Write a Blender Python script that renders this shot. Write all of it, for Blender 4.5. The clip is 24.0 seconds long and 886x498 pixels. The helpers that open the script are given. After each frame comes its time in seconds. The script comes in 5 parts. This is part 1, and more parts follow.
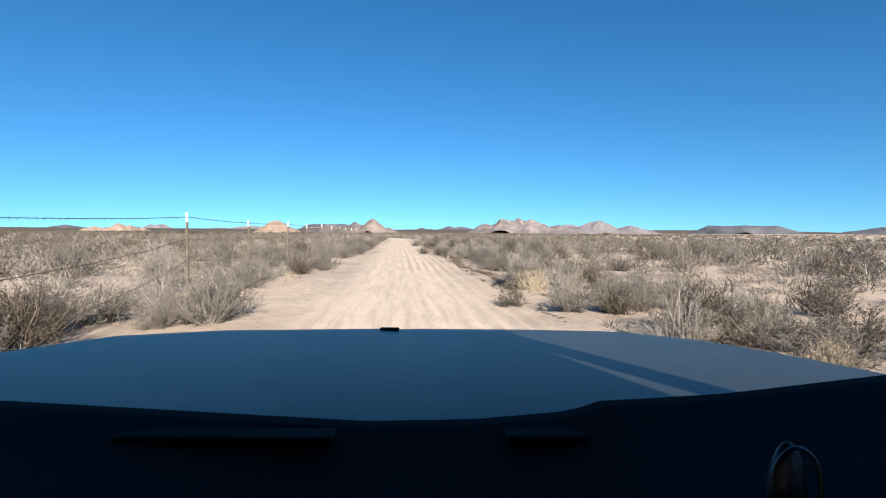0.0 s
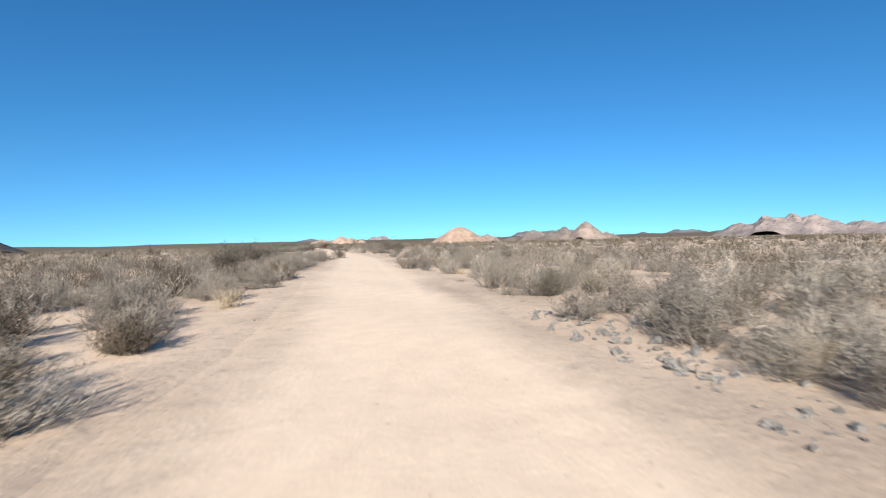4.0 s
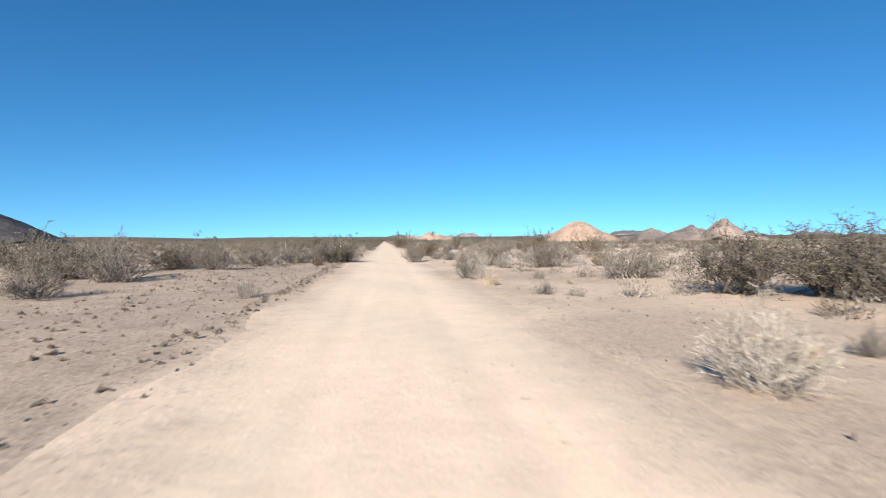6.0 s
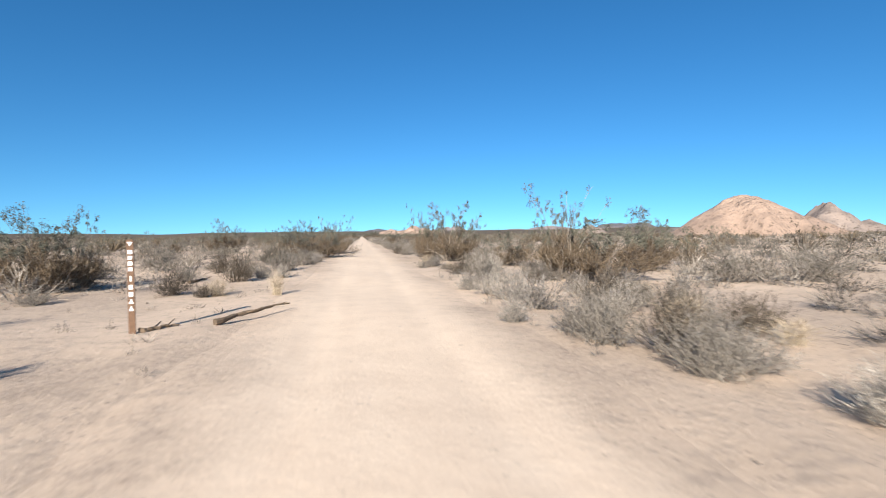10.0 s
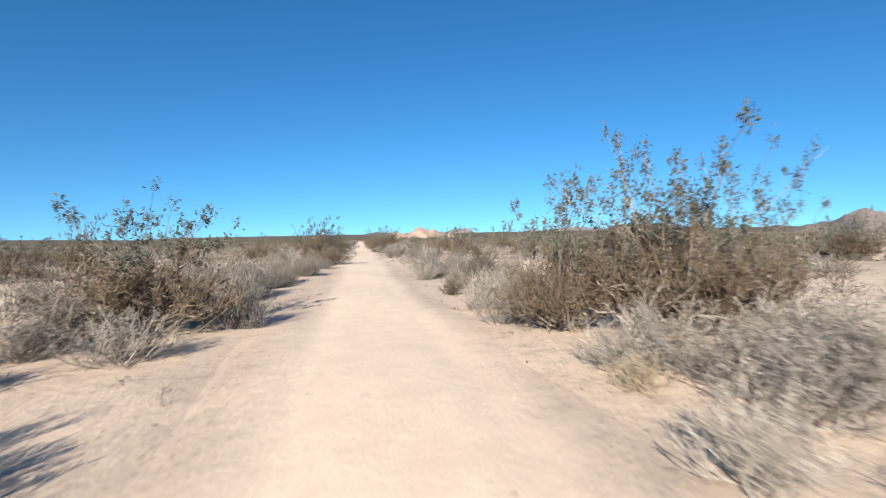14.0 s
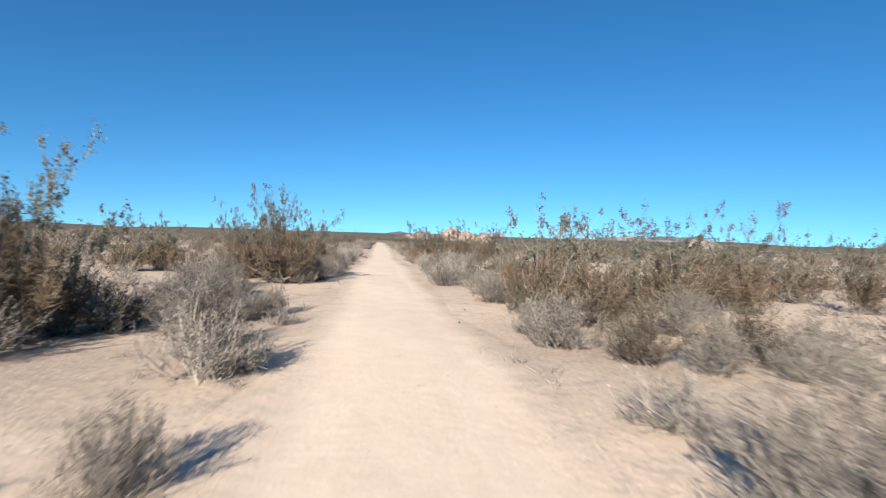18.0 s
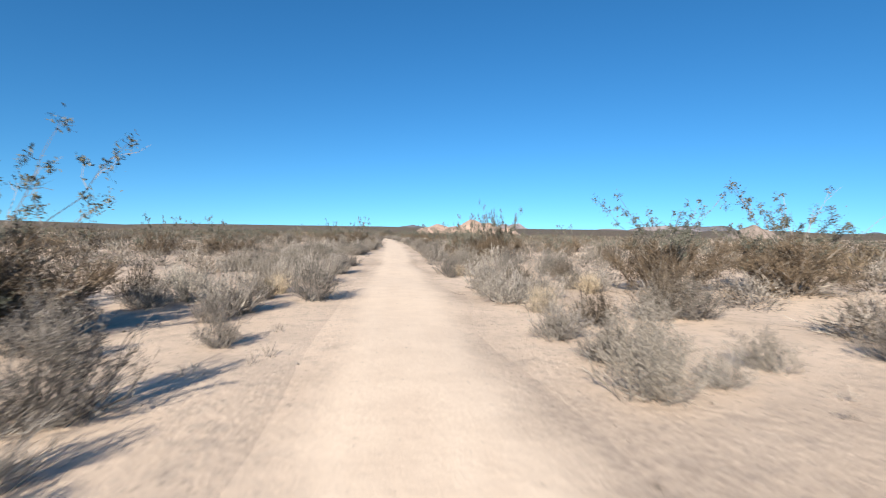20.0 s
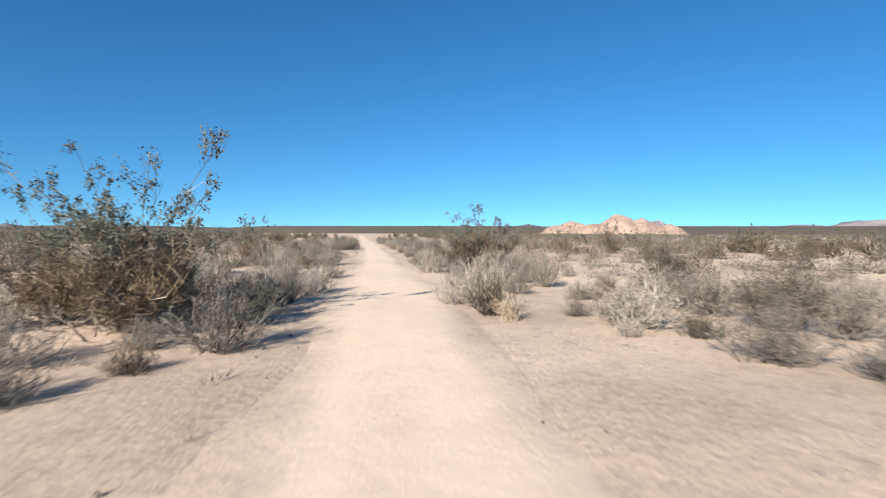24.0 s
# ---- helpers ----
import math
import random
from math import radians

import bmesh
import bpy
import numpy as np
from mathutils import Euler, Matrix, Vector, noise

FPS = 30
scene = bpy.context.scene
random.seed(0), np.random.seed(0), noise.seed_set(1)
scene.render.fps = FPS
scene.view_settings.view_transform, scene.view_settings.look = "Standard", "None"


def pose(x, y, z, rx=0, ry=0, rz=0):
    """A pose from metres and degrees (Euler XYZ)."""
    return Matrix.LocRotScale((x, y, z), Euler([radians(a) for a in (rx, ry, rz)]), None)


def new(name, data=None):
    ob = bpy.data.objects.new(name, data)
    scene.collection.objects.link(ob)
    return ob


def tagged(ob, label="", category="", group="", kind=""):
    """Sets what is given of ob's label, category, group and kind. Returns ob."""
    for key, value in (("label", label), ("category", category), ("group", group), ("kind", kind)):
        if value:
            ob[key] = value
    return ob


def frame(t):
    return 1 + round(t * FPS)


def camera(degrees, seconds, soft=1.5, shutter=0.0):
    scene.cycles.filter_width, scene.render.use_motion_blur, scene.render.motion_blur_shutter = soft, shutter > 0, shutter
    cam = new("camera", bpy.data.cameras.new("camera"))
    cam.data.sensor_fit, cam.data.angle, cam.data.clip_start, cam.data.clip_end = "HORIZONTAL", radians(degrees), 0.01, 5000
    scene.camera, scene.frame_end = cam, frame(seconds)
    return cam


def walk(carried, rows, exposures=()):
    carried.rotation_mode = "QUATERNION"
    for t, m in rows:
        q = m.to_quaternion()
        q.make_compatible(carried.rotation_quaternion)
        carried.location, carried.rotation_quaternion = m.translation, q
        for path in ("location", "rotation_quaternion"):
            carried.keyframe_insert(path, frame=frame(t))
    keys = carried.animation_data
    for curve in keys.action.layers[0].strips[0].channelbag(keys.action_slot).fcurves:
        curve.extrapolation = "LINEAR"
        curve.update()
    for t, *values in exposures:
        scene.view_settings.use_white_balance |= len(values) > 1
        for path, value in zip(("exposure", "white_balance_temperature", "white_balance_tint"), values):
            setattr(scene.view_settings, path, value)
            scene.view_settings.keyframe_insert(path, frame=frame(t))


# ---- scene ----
# ---------------------------------------------------------------- the way of the road
SPEED = 36.0
TURNS = ((0, -35), (92, -35), (140, -6), (160, -6), (195, 0), (742, 0), (790, 3), (830, 13), (900, 16), (2500, 16))
STEP = 0.5
_stations = np.arange(-60, 2400, STEP)


def ease(t, table, k):
    """Glides from row to row of a table."""
    for a, b in zip(table, table[1:]):
        if t <= b[0]:
            u = max(0.0, (t - a[0]) / (b[0] - a[0]))
            u = u * u * (3 - 2 * u)
            return a[k] + (b[k] - a[k]) * u
    return table[-1][k]


_head = np.radians([ease(s, TURNS, 1) for s in _stations])
_lx = np.cumsum(-np.sin(_head) * STEP)
_ly = np.cumsum(np.cos(_head) * STEP)
_zero = int(60 / STEP)
_lx, _ly = _lx - _lx[_zero], _ly - _ly[_zero]


def station(s, d=0.0):
    """The place s metres along the road and d metres to its right, and the heading there."""
    h = float(np.interp(s, _stations, _head))
    return (float(np.interp(s, _stations, _lx)) + d * math.cos(h), float(np.interp(s, _stations, _ly)) + d * math.sin(h), h)


_road_pts = np.stack([_lx, _ly], 1)


def off_road(x, y):
    """Signed distance to the road's middle, right of it positive, and the station, for arrays of points."""
    x, y = np.asarray(x, float).ravel(), np.asarray(y, float).ravel()
    d, s = np.empty(len(x)), np.empty(len(x))
    pts, sub = _road_pts[::8], 8
    for i in range(0, len(x), 4000):
        px, py = x[i:i + 4000, None], y[i:i + 4000, None]
        k = ((px - pts[:, 0]) ** 2 + (py - pts[:, 1]) ** 2).argmin(1) * sub
        ch, sh = np.cos(_head[k]), np.sin(_head[k])
        ex, ey = x[i:i + 4000] - _lx[k], y[i:i + 4000] - _ly[k]
        d[i:i + 4000] = ex * ch + ey * sh
        s[i:i + 4000] = _stations[k] - ex * sh + ey * ch
    return d, s


# ---------------------------------------------------------------- camera and drive
cam = camera(82.1, 24.0, soft=1.1, shutter=0.05)
EYE = 1.35
# seconds, degrees by which the lens looks right of the road's line, pitch, roll
SWAY = (
    (0.0, 5.0, -1.85, -0.2), (1.0, 4.1, -2.5, 3.3), (2.0, 7.3, -1.85, -0.45), (2.5, 6.5, -1.5, -0.3),
    (4.5, 4.0, -0.7, 1.6), (5.0, 12.0, -0.85, -0.5), (5.6, 8.0, -1.0, 0.0), (6.0, 6.6, -1.0, 0.2), (7.0, 6.0, -1.45, 0.1),
    (8.0, 5.0, -1.0, -0.1), (9.0, 4.6, -1.7, -0.6), (10.0, 9.1, -1.65, 0.6), (10.5, 7.5, -1.2, -0.4),
    (12.5, 8.5, -1.0, 0.2), (13.0, 4.7, -1.0, 1.9), (14.0, 9.3, -1.3, 1.1), (15.0, 6.0, -1.1, 0.1), (16.0, 5.6, -1.1, 1.6),
    (17.0, 3.1, -2.3, -1.5), (18.0, 7.1, -1.0, -1.8), (18.5, 8.3, -1.2, -0.2), (20.5, 5.2, -1.9, -1.0), (21.0, 8.3, -1.35, 1.0),
    (22.0, 6.0, -1.65, -1.75), (23.0, 4.4, -1.2, -0.9), (24.0, 6.9, -1.85, -0.2))


def way(t):
    """Metres driven after t seconds: a pull-away in the first second, then an even pace."""
    return SPEED * (t ** 3 - t ** 4 / 2) if t < 1 else SPEED * (t - 0.5)


def seat(t):
    x, y, h = station(way(t), -0.2)
    return pose(x, y, EYE, 90 + ease(t, SWAY, 2), ease(t, SWAY, 3), math.degrees(h) - ease(t, SWAY, 1))


walk(cam, [(k / 10, seat(k / 10)) for k in range(241)])

# ---------------------------------------------------------------- sky and sun
SUN_UP, SUN_AZIMUTH = radians(26), radians(203)   # from the north (+y) clockwise: low behind the car
world = bpy.data.worlds.new("desert_sky")
scene.world = world
world.use_nodes = True
nt = world.node_tree
sky = nt.nodes.new("ShaderNodeTexSky")
sky.sky_type = "NISHITA"
sky.sun_disc = False
sky.sun_elevation, sky.sun_rotation = SUN_UP, SUN_AZIMUTH
sky.altitude, sky.air_density, sky.dust_density, sky.ozone_density = 3000, 1.15, 0.0, 3.5
nt.nodes["Background"].inputs[1].default_value = 0.084
clear = nt.nodes.new("ShaderNodeHueSaturation")
clear.inputs["Saturation"].default_value = 1.22
nt.links.new(sky.outputs[0], clear.inputs["Color"])
cool = nt.nodes.new("ShaderNodeMix")
cool.data_type, cool.blend_type = "RGBA", "MULTIPLY"
cool.inputs[0].default_value, cool.inputs[7].default_value = 1.0, (0.76, 1.04, 1.04, 1)
nt.links.new(clear.outputs[0], cool.inputs[6])
# clear desert air: the blue reaches down to the horizon
where = nt.nodes.new("ShaderNodeTexCoord")
lift = nt.nodes.new("ShaderNodeVectorMath")
lift.inputs[1].default_value = (0, 0, 0.075)
nt.links.new(where.outputs["Generated"], lift.inputs[0])
level = nt.nodes.new("ShaderNodeVectorMath")
level.operation = "NORMALIZE"
nt.links.new(lift.outputs[0], level.inputs[0])
nt.links.new(level.outputs[0], sky.inputs[0])
nt.links.new(cool.outputs[2], nt.nodes["Background"].inputs[0])
sun = new("sun", bpy.data.lights.new("sun", "SUN"))
sun.data.energy, sun.data.angle, sun.data.color = 5.6, radians(0.5), (1.0, 0.94, 0.85)
_to_sun = Vector((math.sin(SUN_AZIMUTH) * math.cos(SUN_UP), math.cos(SUN_AZIMUTH) * math.cos(SUN_UP), math.sin(SUN_UP)))
sun.matrix_world = Matrix.Translation((0, 0, 60)) @ _to_sun.to_track_quat("Z", "Y").to_matrix().to_4x4()
scene.view_settings.exposure = 0.8

# ---------------------------------------------------------------- materials
def material(name, rough=0.9, metal=0.0):
    m = bpy.data.materials.new(name)
    m.use_nodes = True
    b = m.node_tree.nodes["Principled BSDF"]
    b.inputs["Roughness"].default_value, b.inputs["Metallic"].default_value = rough, metal
    b.inputs["Specular IOR Level"].default_value = 0.2 if metal == 0 else 0.5
    return m, m.node_tree, b


def node(nt, kind, **values):
    n = nt.nodes.new(kind)
    for key, value in values.items():
        n.inputs[key.replace("_", " ")].default_value = value
    return n


def ramp(nt, source, *stops):
    r = nt.nodes.new("ShaderNodeValToRGB")
    e = r.color_ramp.elements
    while len(e) < len(stops):
        e.new(0.5)
    for k, (at, colour) in enumerate(stops):
        e[k].position, e[k].color = at, (*colour, 1)
    nt.links.new(source, r.inputs[0])
    return r.outputs[0]


def mix(nt, a, b, factor, blend="MIX"):
    m = nt.nodes.new("ShaderNodeMix")
    m.data_type, m.blend_type = "RGBA", blend
    for source, slot in ((factor, m.inputs[0]), (a, m.inputs[6]), (b, m.inputs[7])):
        if isinstance(source, (int, float)):
            slot.default_value = source
        elif isinstance(source, tuple):
            slot.default_value = (*source, 1)
        else:
            nt.links.new(source, slot)
    return m.outputs[2]


def grain(nt, scale, detail=4.0, where=None, rough=0.6):
    n = node(nt, "ShaderNodeTexNoise", Scale=scale, Detail=detail, Roughness=rough)
    if where is not None:
        nt.links.new(where, n.inputs["Vector"])
    return n.outputs["Fac"]


def bump(nt, bsdf, height, strength, distance):
    b = node(nt, "ShaderNodeBump", Strength=strength, Distance=distance)
    nt.links.new(height, b.inputs["Height"])
    nt.links.new(b.outputs[0], bsdf.inputs["Normal"])


def place_coords(nt):
    return nt.nodes.new("ShaderNodeNewGeometry").outputs["Position"]


def sand_colour(nt, p):
    """Pale sand, darker gravelly flats, small pebbles."""
    base = ramp(nt, grain(nt, 0.35, 5, p), (0.35, (0.51, 0.383, 0.278)), (0.62, (0.65, 0.497, 0.368)))
    patches = ramp(nt, grain(nt, 0.06, 3, p), (0.42, (0.50, 0.382, 0.282)), (0.60, (0.66, 0.51, 0.38)))
    c = mix(nt, base, patches, 0.4)
    v = node(nt, "ShaderNodeTexVoronoi", Scale=9.0)
    nt.links.new(p, v.inputs["Vector"])
    c = mix(nt, c, (0.19, 0.15, 0.12), ramp(nt, v.outputs["Distance"], (0.10, (0.55,) * 3), (0.22, (0,) * 3)))
    c = mix(nt, c, (0.29, 0.235, 0.19), ramp(nt, grain(nt, 3.2, 8, p, 0.75), (0.50, (0,) * 3), (0.64, (0.5,) * 3)))
    # flats of reddish-grey gravel
    gravelly = mix(nt, (0.42, 0.325, 0.245), (0.27, 0.205, 0.158), ramp(nt, grain(nt, 14, 4, p, 0.7), (0.45, (0,) * 3), (0.58, (1,) * 3)))
    return mix(nt, c, gravelly, ramp(nt, grain(nt, 0.16, 6, p, 0.65), (0.47, (0,) * 3), (0.62, (0.6,) * 3)))


def sand_material():
    """Open desert ground, with graded shoulders of reddish-grey gravel and small stones."""
    m, nt, b = material("desert_sand", 0.95)
    p = place_coords(nt)
    c = ramp(nt, grain(nt, 0.9, 6, p, 0.7), (0.35, (0.32, 0.245, 0.185)), (0.62, (0.46, 0.355, 0.27)))
    c = mix(nt, c, (0.19, 0.148, 0.118), ramp(nt, grain(nt, 17, 4, p, 0.75), (0.50, (0,) * 3), (0.60, (0.8,) * 3)))
    v = node(nt, "ShaderNodeTexVoronoi", Scale=9.0)
    nt.links.new(p, v.inputs["Vector"])
    c = mix(nt, c, (0.56, 0.455, 0.365), ramp(nt, v.outputs["Distance"], (0.10, (0.7,) * 3), (0.20, (0,) * 3)))
    mask = nt.nodes.new("ShaderNodeAttribute")
    mask.attribute_name = "gravelly"
    ragged = nt.nodes.new("ShaderNodeMath")
    ragged.operation = "MULTIPLY_ADD"
    nt.links.new(grain(nt, 0.8, 8, p, 0.75), ragged.inputs[0])
    ragged.inputs[1].default_value = 1.6
    nt.links.new(mask.outputs["Fac"], ragged.inputs[2])
    reach = node(nt, "ShaderNodeMapRange")
    for slot, value in zip((1, 2, 3, 4), (1.05, 1.6, 0.0, 1.0)):
        reach.inputs[slot].default_value = value
    nt.links.new(ragged.outputs[0], reach.inputs[0])
    nt.links.new(mix(nt, sand_colour(nt, p), c, reach.outputs[0]), b.inputs["Base Color"])
    bump(nt, b, grain(nt, 9, 8, p, 0.68), 0.5, 0.05)
    return m


def road_material():
    """Graded sand track: pale and swept smooth, with drawn-out tyre streaks, and the open sand creeping in along its edges."""
    m, nt, b = material("road_sand", 0.95)
    uv = nt.nodes.new("ShaderNodeUVMap")
    uv.uv_map = "UVMap"
    stretch = node(nt, "ShaderNodeMapping", Scale=(0.16, 2.0, 1))
    nt.links.new(uv.outputs[0], stretch.inputs[0])
    streaks = grain(nt, 1.6, 5, stretch.outputs[0])
    p = place_coords(nt)
    c = ramp(nt, streaks, (0.30, (0.675, 0.522, 0.385)), (0.52, (0.70, 0.547, 0.405)), (0.70, (0.72, 0.567, 0.424)))
    c = mix(nt, c, ramp(nt, grain(nt, 2.2, 6, p), (0.36, (0.60, 0.46, 0.34)), (0.60, (0.73, 0.575, 0.43))), 0.4)
    c = mix(nt, c, (0.30, 0.23, 0.17), ramp(nt, grain(nt, 11, 3, p), (0.66, (0,) * 3), (0.76, (0.6,) * 3)))
    # tyre treads drawn along the first stretch, fainter further on
    fine = node(nt, "ShaderNodeMapping", Scale=(0.45, 6.0, 1), Rotation=(0, 0, 0.02))
    nt.links.new(uv.outputs[0], fine.inputs[0])
    along = nt.nodes.new("ShaderNodeSeparateXYZ")
    nt.links.new(uv.outputs[0], along.inputs[0])
    fade = node(nt, "ShaderNodeMapRange")
    for slot, value in zip((1, 2, 3, 4), (70.0, 130.0, 1.0, 0.0)):
        fade.inputs[slot].default_value = value
    nt.links.new(along.outputs[0], fade.inputs[0])
    treads = ramp(nt, grain(nt, 1.0, 5, fine.outputs[0], 0.65), (0.46, (0,) * 3), (0.62, (0.5,) * 3))
    treads = mix(nt, (0.0, 0.0, 0.0), treads, fade.outputs[0])
    c = mix(nt, c, (0.47, 0.35, 0.25), treads)
    across = nt.nodes.new("ShaderNodeUVMap")
    across.uv_map = "Across"
    split = nt.nodes.new("ShaderNodeSeparateXYZ")
    nt.links.new(across.outputs[0], split.inputs[0])
    ragged = nt.nodes.new("ShaderNodeMath")
    ragged.operation = "MULTIPLY_ADD"
    nt.links.new(grain(nt, 1.3, 6, p, 0.7), ragged.inputs[0])
    ragged.inputs[1].default_value = 0.55
    nt.links.new(split.outputs[0], ragged.inputs[2])
    edge = node(nt, "ShaderNodeMapRange")
    edge.interpolation_type = "SMOOTHSTEP"
    edge.inputs[1].default_value, edge.inputs[2].default_value = 0.66, 1.10
    nt.links.new(ragged.outputs[0], edge.inputs[0])
    c = mix(nt, c, sand_colour(nt, p), edge.outputs[0])
    nt.links.new(c, b.inputs["Base Color"])
    fine_ = grain(nt, 9, 8, p, 0.68)
    h = mix(nt, mix(nt, streaks, fine_, 0.75), (0.5, 0.5, 0.5), 0.45)
    bump(nt, b, mix(nt, h, fine_, edge.outputs[0]), 0.36, 0.05)
    return m


def plant_material(name, low, high, rough=0.85, per="object"):
    """Twigs and leaves: each piece a little different, each plant too."""
    m, nt, b = material(name, rough)
    g = nt.nodes.new("ShaderNodeNewGeometry")
    c = ramp(nt, g.outputs["Random Per Island"], (0.0, low), (1.0, high))
    if per == "object":
        o = nt.nodes.new("ShaderNodeObjectInfo")
        k = ramp(nt, o.outputs["Random"], (0.0, (0.78, 0.76, 0.74)), (1.0, (1.15, 1.12, 1.05)))
    else:
        k = ramp(nt, grain(nt, 0.45, 3, place_coords(nt)), (0.35, (0.62, 0.60, 0.58)), (0.65, (1.2, 1.17, 1.12)))
    c = mix(nt, c, k, 1.0, "MULTIPLY")
    nt.links.new(c, b.inputs["Base Color"])
    return m


def rock_material(name, sunny, dark, scale=0.05):
    """Bare desert slopes: weathered rock, gullies and specks of scrub."""
    m, nt, b = material(name, 0.95)
    p = place_coords(nt)
    c = ramp(nt, grain(nt, scale, 8, p, 0.7), (0.36, dark), (0.60, sunny))
    c = mix(nt, c, tuple(v * 0.55 for v in dark), ramp(nt, grain(nt, scale * 9, 5, p), (0.55, (0,) * 3), (0.66, (0.75,) * 3)))
    nt.links.new(c, b.inputs["Base Color"])
    bump(nt, b, grain(nt, scale * 5, 8, p), 0.9, 1.2)
    return m


def plain(name, colour, rough, metal=0.0, wear=0.12, scale=14.0):
    m, nt, b = material(name, rough, metal)
    p = nt.nodes.new("ShaderNodeTexCoord").outputs["Object"]
    c = ramp(nt, grain(nt, scale, 6, p), (0.35, tuple(v * (1 - wear) for v in colour)), (0.65, tuple(min(1, v * (1 + wear)) for v in colour)))
    nt.links.new(c, b.inputs["Base Color"])
    bump(nt, b, grain(nt, scale * 6, 4, p), 0.08, 0.004)
    return m


SAND, ROAD = sand_material(), road_material()
CREOSOTE_WOOD = plant_material("creosote_stems", (0.08, 0.069, 0.06), (0.34, 0.295, 0.255))
CREOSOTE_TWIG = plant_material("creosote_dry_twigs", (0.07, 0.053, 0.037), (0.225, 0.168, 0.115))
CREOSOTE_LEAF = plant_material("creosote_leaves", (0.055, 0.059, 0.045), (0.165, 0.165, 0.13), 0.6)
FIELD_GREY = plant_material("far_grey_scrub", (0.10, 0.09, 0.077), (0.19, 0.17, 0.147), per="patch")
FIELD_STRAW = plant_material("far_straw_scrub", (0.16, 0.143, 0.12), (0.29, 0.26, 0.22), per="patch")
FIELD_BROWN = plant_material("far_brown_scrub", (0.075, 0.062, 0.047), (0.145, 0.12, 0.092), per="patch")
FAR_CREOSOTE = plant_material("creosote_stand_twigs", (0.07, 0.058, 0.038), (0.20, 0.155, 0.105), per="patch")
# the darkest twig tones also put the shrubs' inner shade into the colour
GREY_TWIG = plant_material("grey_twigs", (0.06, 0.053, 0.046), (0.29, 0.26, 0.232))
GREY_TIP = plant_material("grey_tips", (0.13, 0.116, 0.10), (0.30, 0.268, 0.235))
PALE_TWIG = plant_material("pale_twigs", (0.11, 0.098, 0.086), (0.50, 0.452, 0.40))
PALE_TIP = plant_material("pale_tips", (0.24, 0.217, 0.187), (0.58, 0.535, 0.475))
DARK_TWIG = plant_material("dark_twigs", (0.035, 0.031, 0.028), (0.18, 0.155, 0.135))
DARK_TIP = plant_material("dark_tips", (0.075, 0.068, 0.052), (0.19, 0.17, 0.132))
STRAW = plant_material("dry_grass", (0.22, 0.172, 0.118), (0.58, 0.485, 0.365))
SCRUB = plant_material("low_scrub", (0.05, 0.044, 0.038), (0.27, 0.24, 0.21), per="patch")
SCRUB_BROWN = plant_material("brown_scrub", (0.045, 0.036, 0.028), (0.185, 0.15, 0.115), per="patch")
SCRUB_STRAW = plant_material("straw_scrub", (0.10, 0.088, 0.074), (0.42, 0.375, 0.325), per="patch")


# ---------------------------------------------------------------- helpers for meshes
def mesh_of(name, verts, faces, mat, smooth=False):
    """A mesh from numpy arrays of corners and of equal-sided faces."""
    faces = np.asarray(faces, np.int32)
    me = bpy.data.meshes.new(name)
    n, k = faces.shape
    me.vertices.add(len(verts))
    me.vertices.foreach_set("co", np.asarray(verts, np.float32).ravel())
    me.loops.add(n * k)
    me.loops.foreach_set("vertex_index", faces.ravel())
    me.polygons.add(n)
    me.polygons.foreach_set("loop_start", np.arange(0, n * k, k, dtype=np.int32))
    me.polygons.foreach_set("loop_total", np.full(n, k, np.int32))
    me.polygons.foreach_set("use_smooth", np.full(n, smooth))
    me.materials.append(mat)
    me.update(calc_edges=True)
    return me


def part(name, bm, mat, parent, label=""):
    """Links a bmesh as one mesh object under a thing or a part."""
    me = bpy.data.meshes.new(name)
    bm.to_mesh(me)
    bm.free()
    me.materials.append(mat)
    ob = new(name, me)
    ob.parent = parent
    return tagged(ob, label)


def sheet_faces(rows, cols):
    i = np.arange(rows - 1)[:, None] * cols + np.arange(cols - 1)[None, :]
    return np.stack([i, i + 1, i + cols + 1, i + cols], -1).reshape(-1, 4)


def waves(x, y, scale, seed=0):
    """Smooth random swell, about -1 to 1, from a few crossed sine waves."""
    r = np.random.RandomState(seed)
    z = np.zeros(np.shape(x))
    for _ in range(7):
        a, f, p = r.uniform(0, 6.283), r.uniform(0.6, 1.9) / scale, r.uniform(0, 6.283)
        z = z + np.sin((x * np.cos(a) + y * np.sin(a)) * f * 6.283 + p)
    return z / 3.2


HALF_ROAD = ((-60, 2.3), (10, 2.2), (60, 2.0), (120, 2.3), (200, 2.3), (330, 2.1), (430, 1.45), (560, 1.2), (720, 1.0), (846, 0.95), (2600, 0.95))


def half_width(s):
    return np.interp(s, [a for a, b in HALF_ROAD], [b for a, b in HALF_ROAD])


def ground_height(x, y):
    """Height of the open ground: flat sand with hummocks, low banks along the road, and a far rise."""
    x, y = np.asarray(x, float), np.asarray(y, float)
    d, s = off_road(x, y)
    d, s = d.reshape(x.shape), s.reshape(x.shape)
    a, w = np.abs(d), half_width(s)
    open_ = np.clip((a - w) / 2.5, 0, 1)
    near = np.clip(1 - (a - 60) / 200, 0, 1)
    z = open_ * near * (0.05 * waves(x, y, 9, 3) + 0.035 * waves(x, y, 2.6, 4))
    bank = np.exp(-((a - w - 0.35) / 0.38) ** 2) * np.clip(0.055 + 0.05 * waves(x, y, 7, 5), 0, 1) * np.interp(s, (340, 420), (1.0, 0.2))
    z = z + bank - 0.06 * np.clip((w + 0.1 - a) / 0.7, 0, 1)
    return z


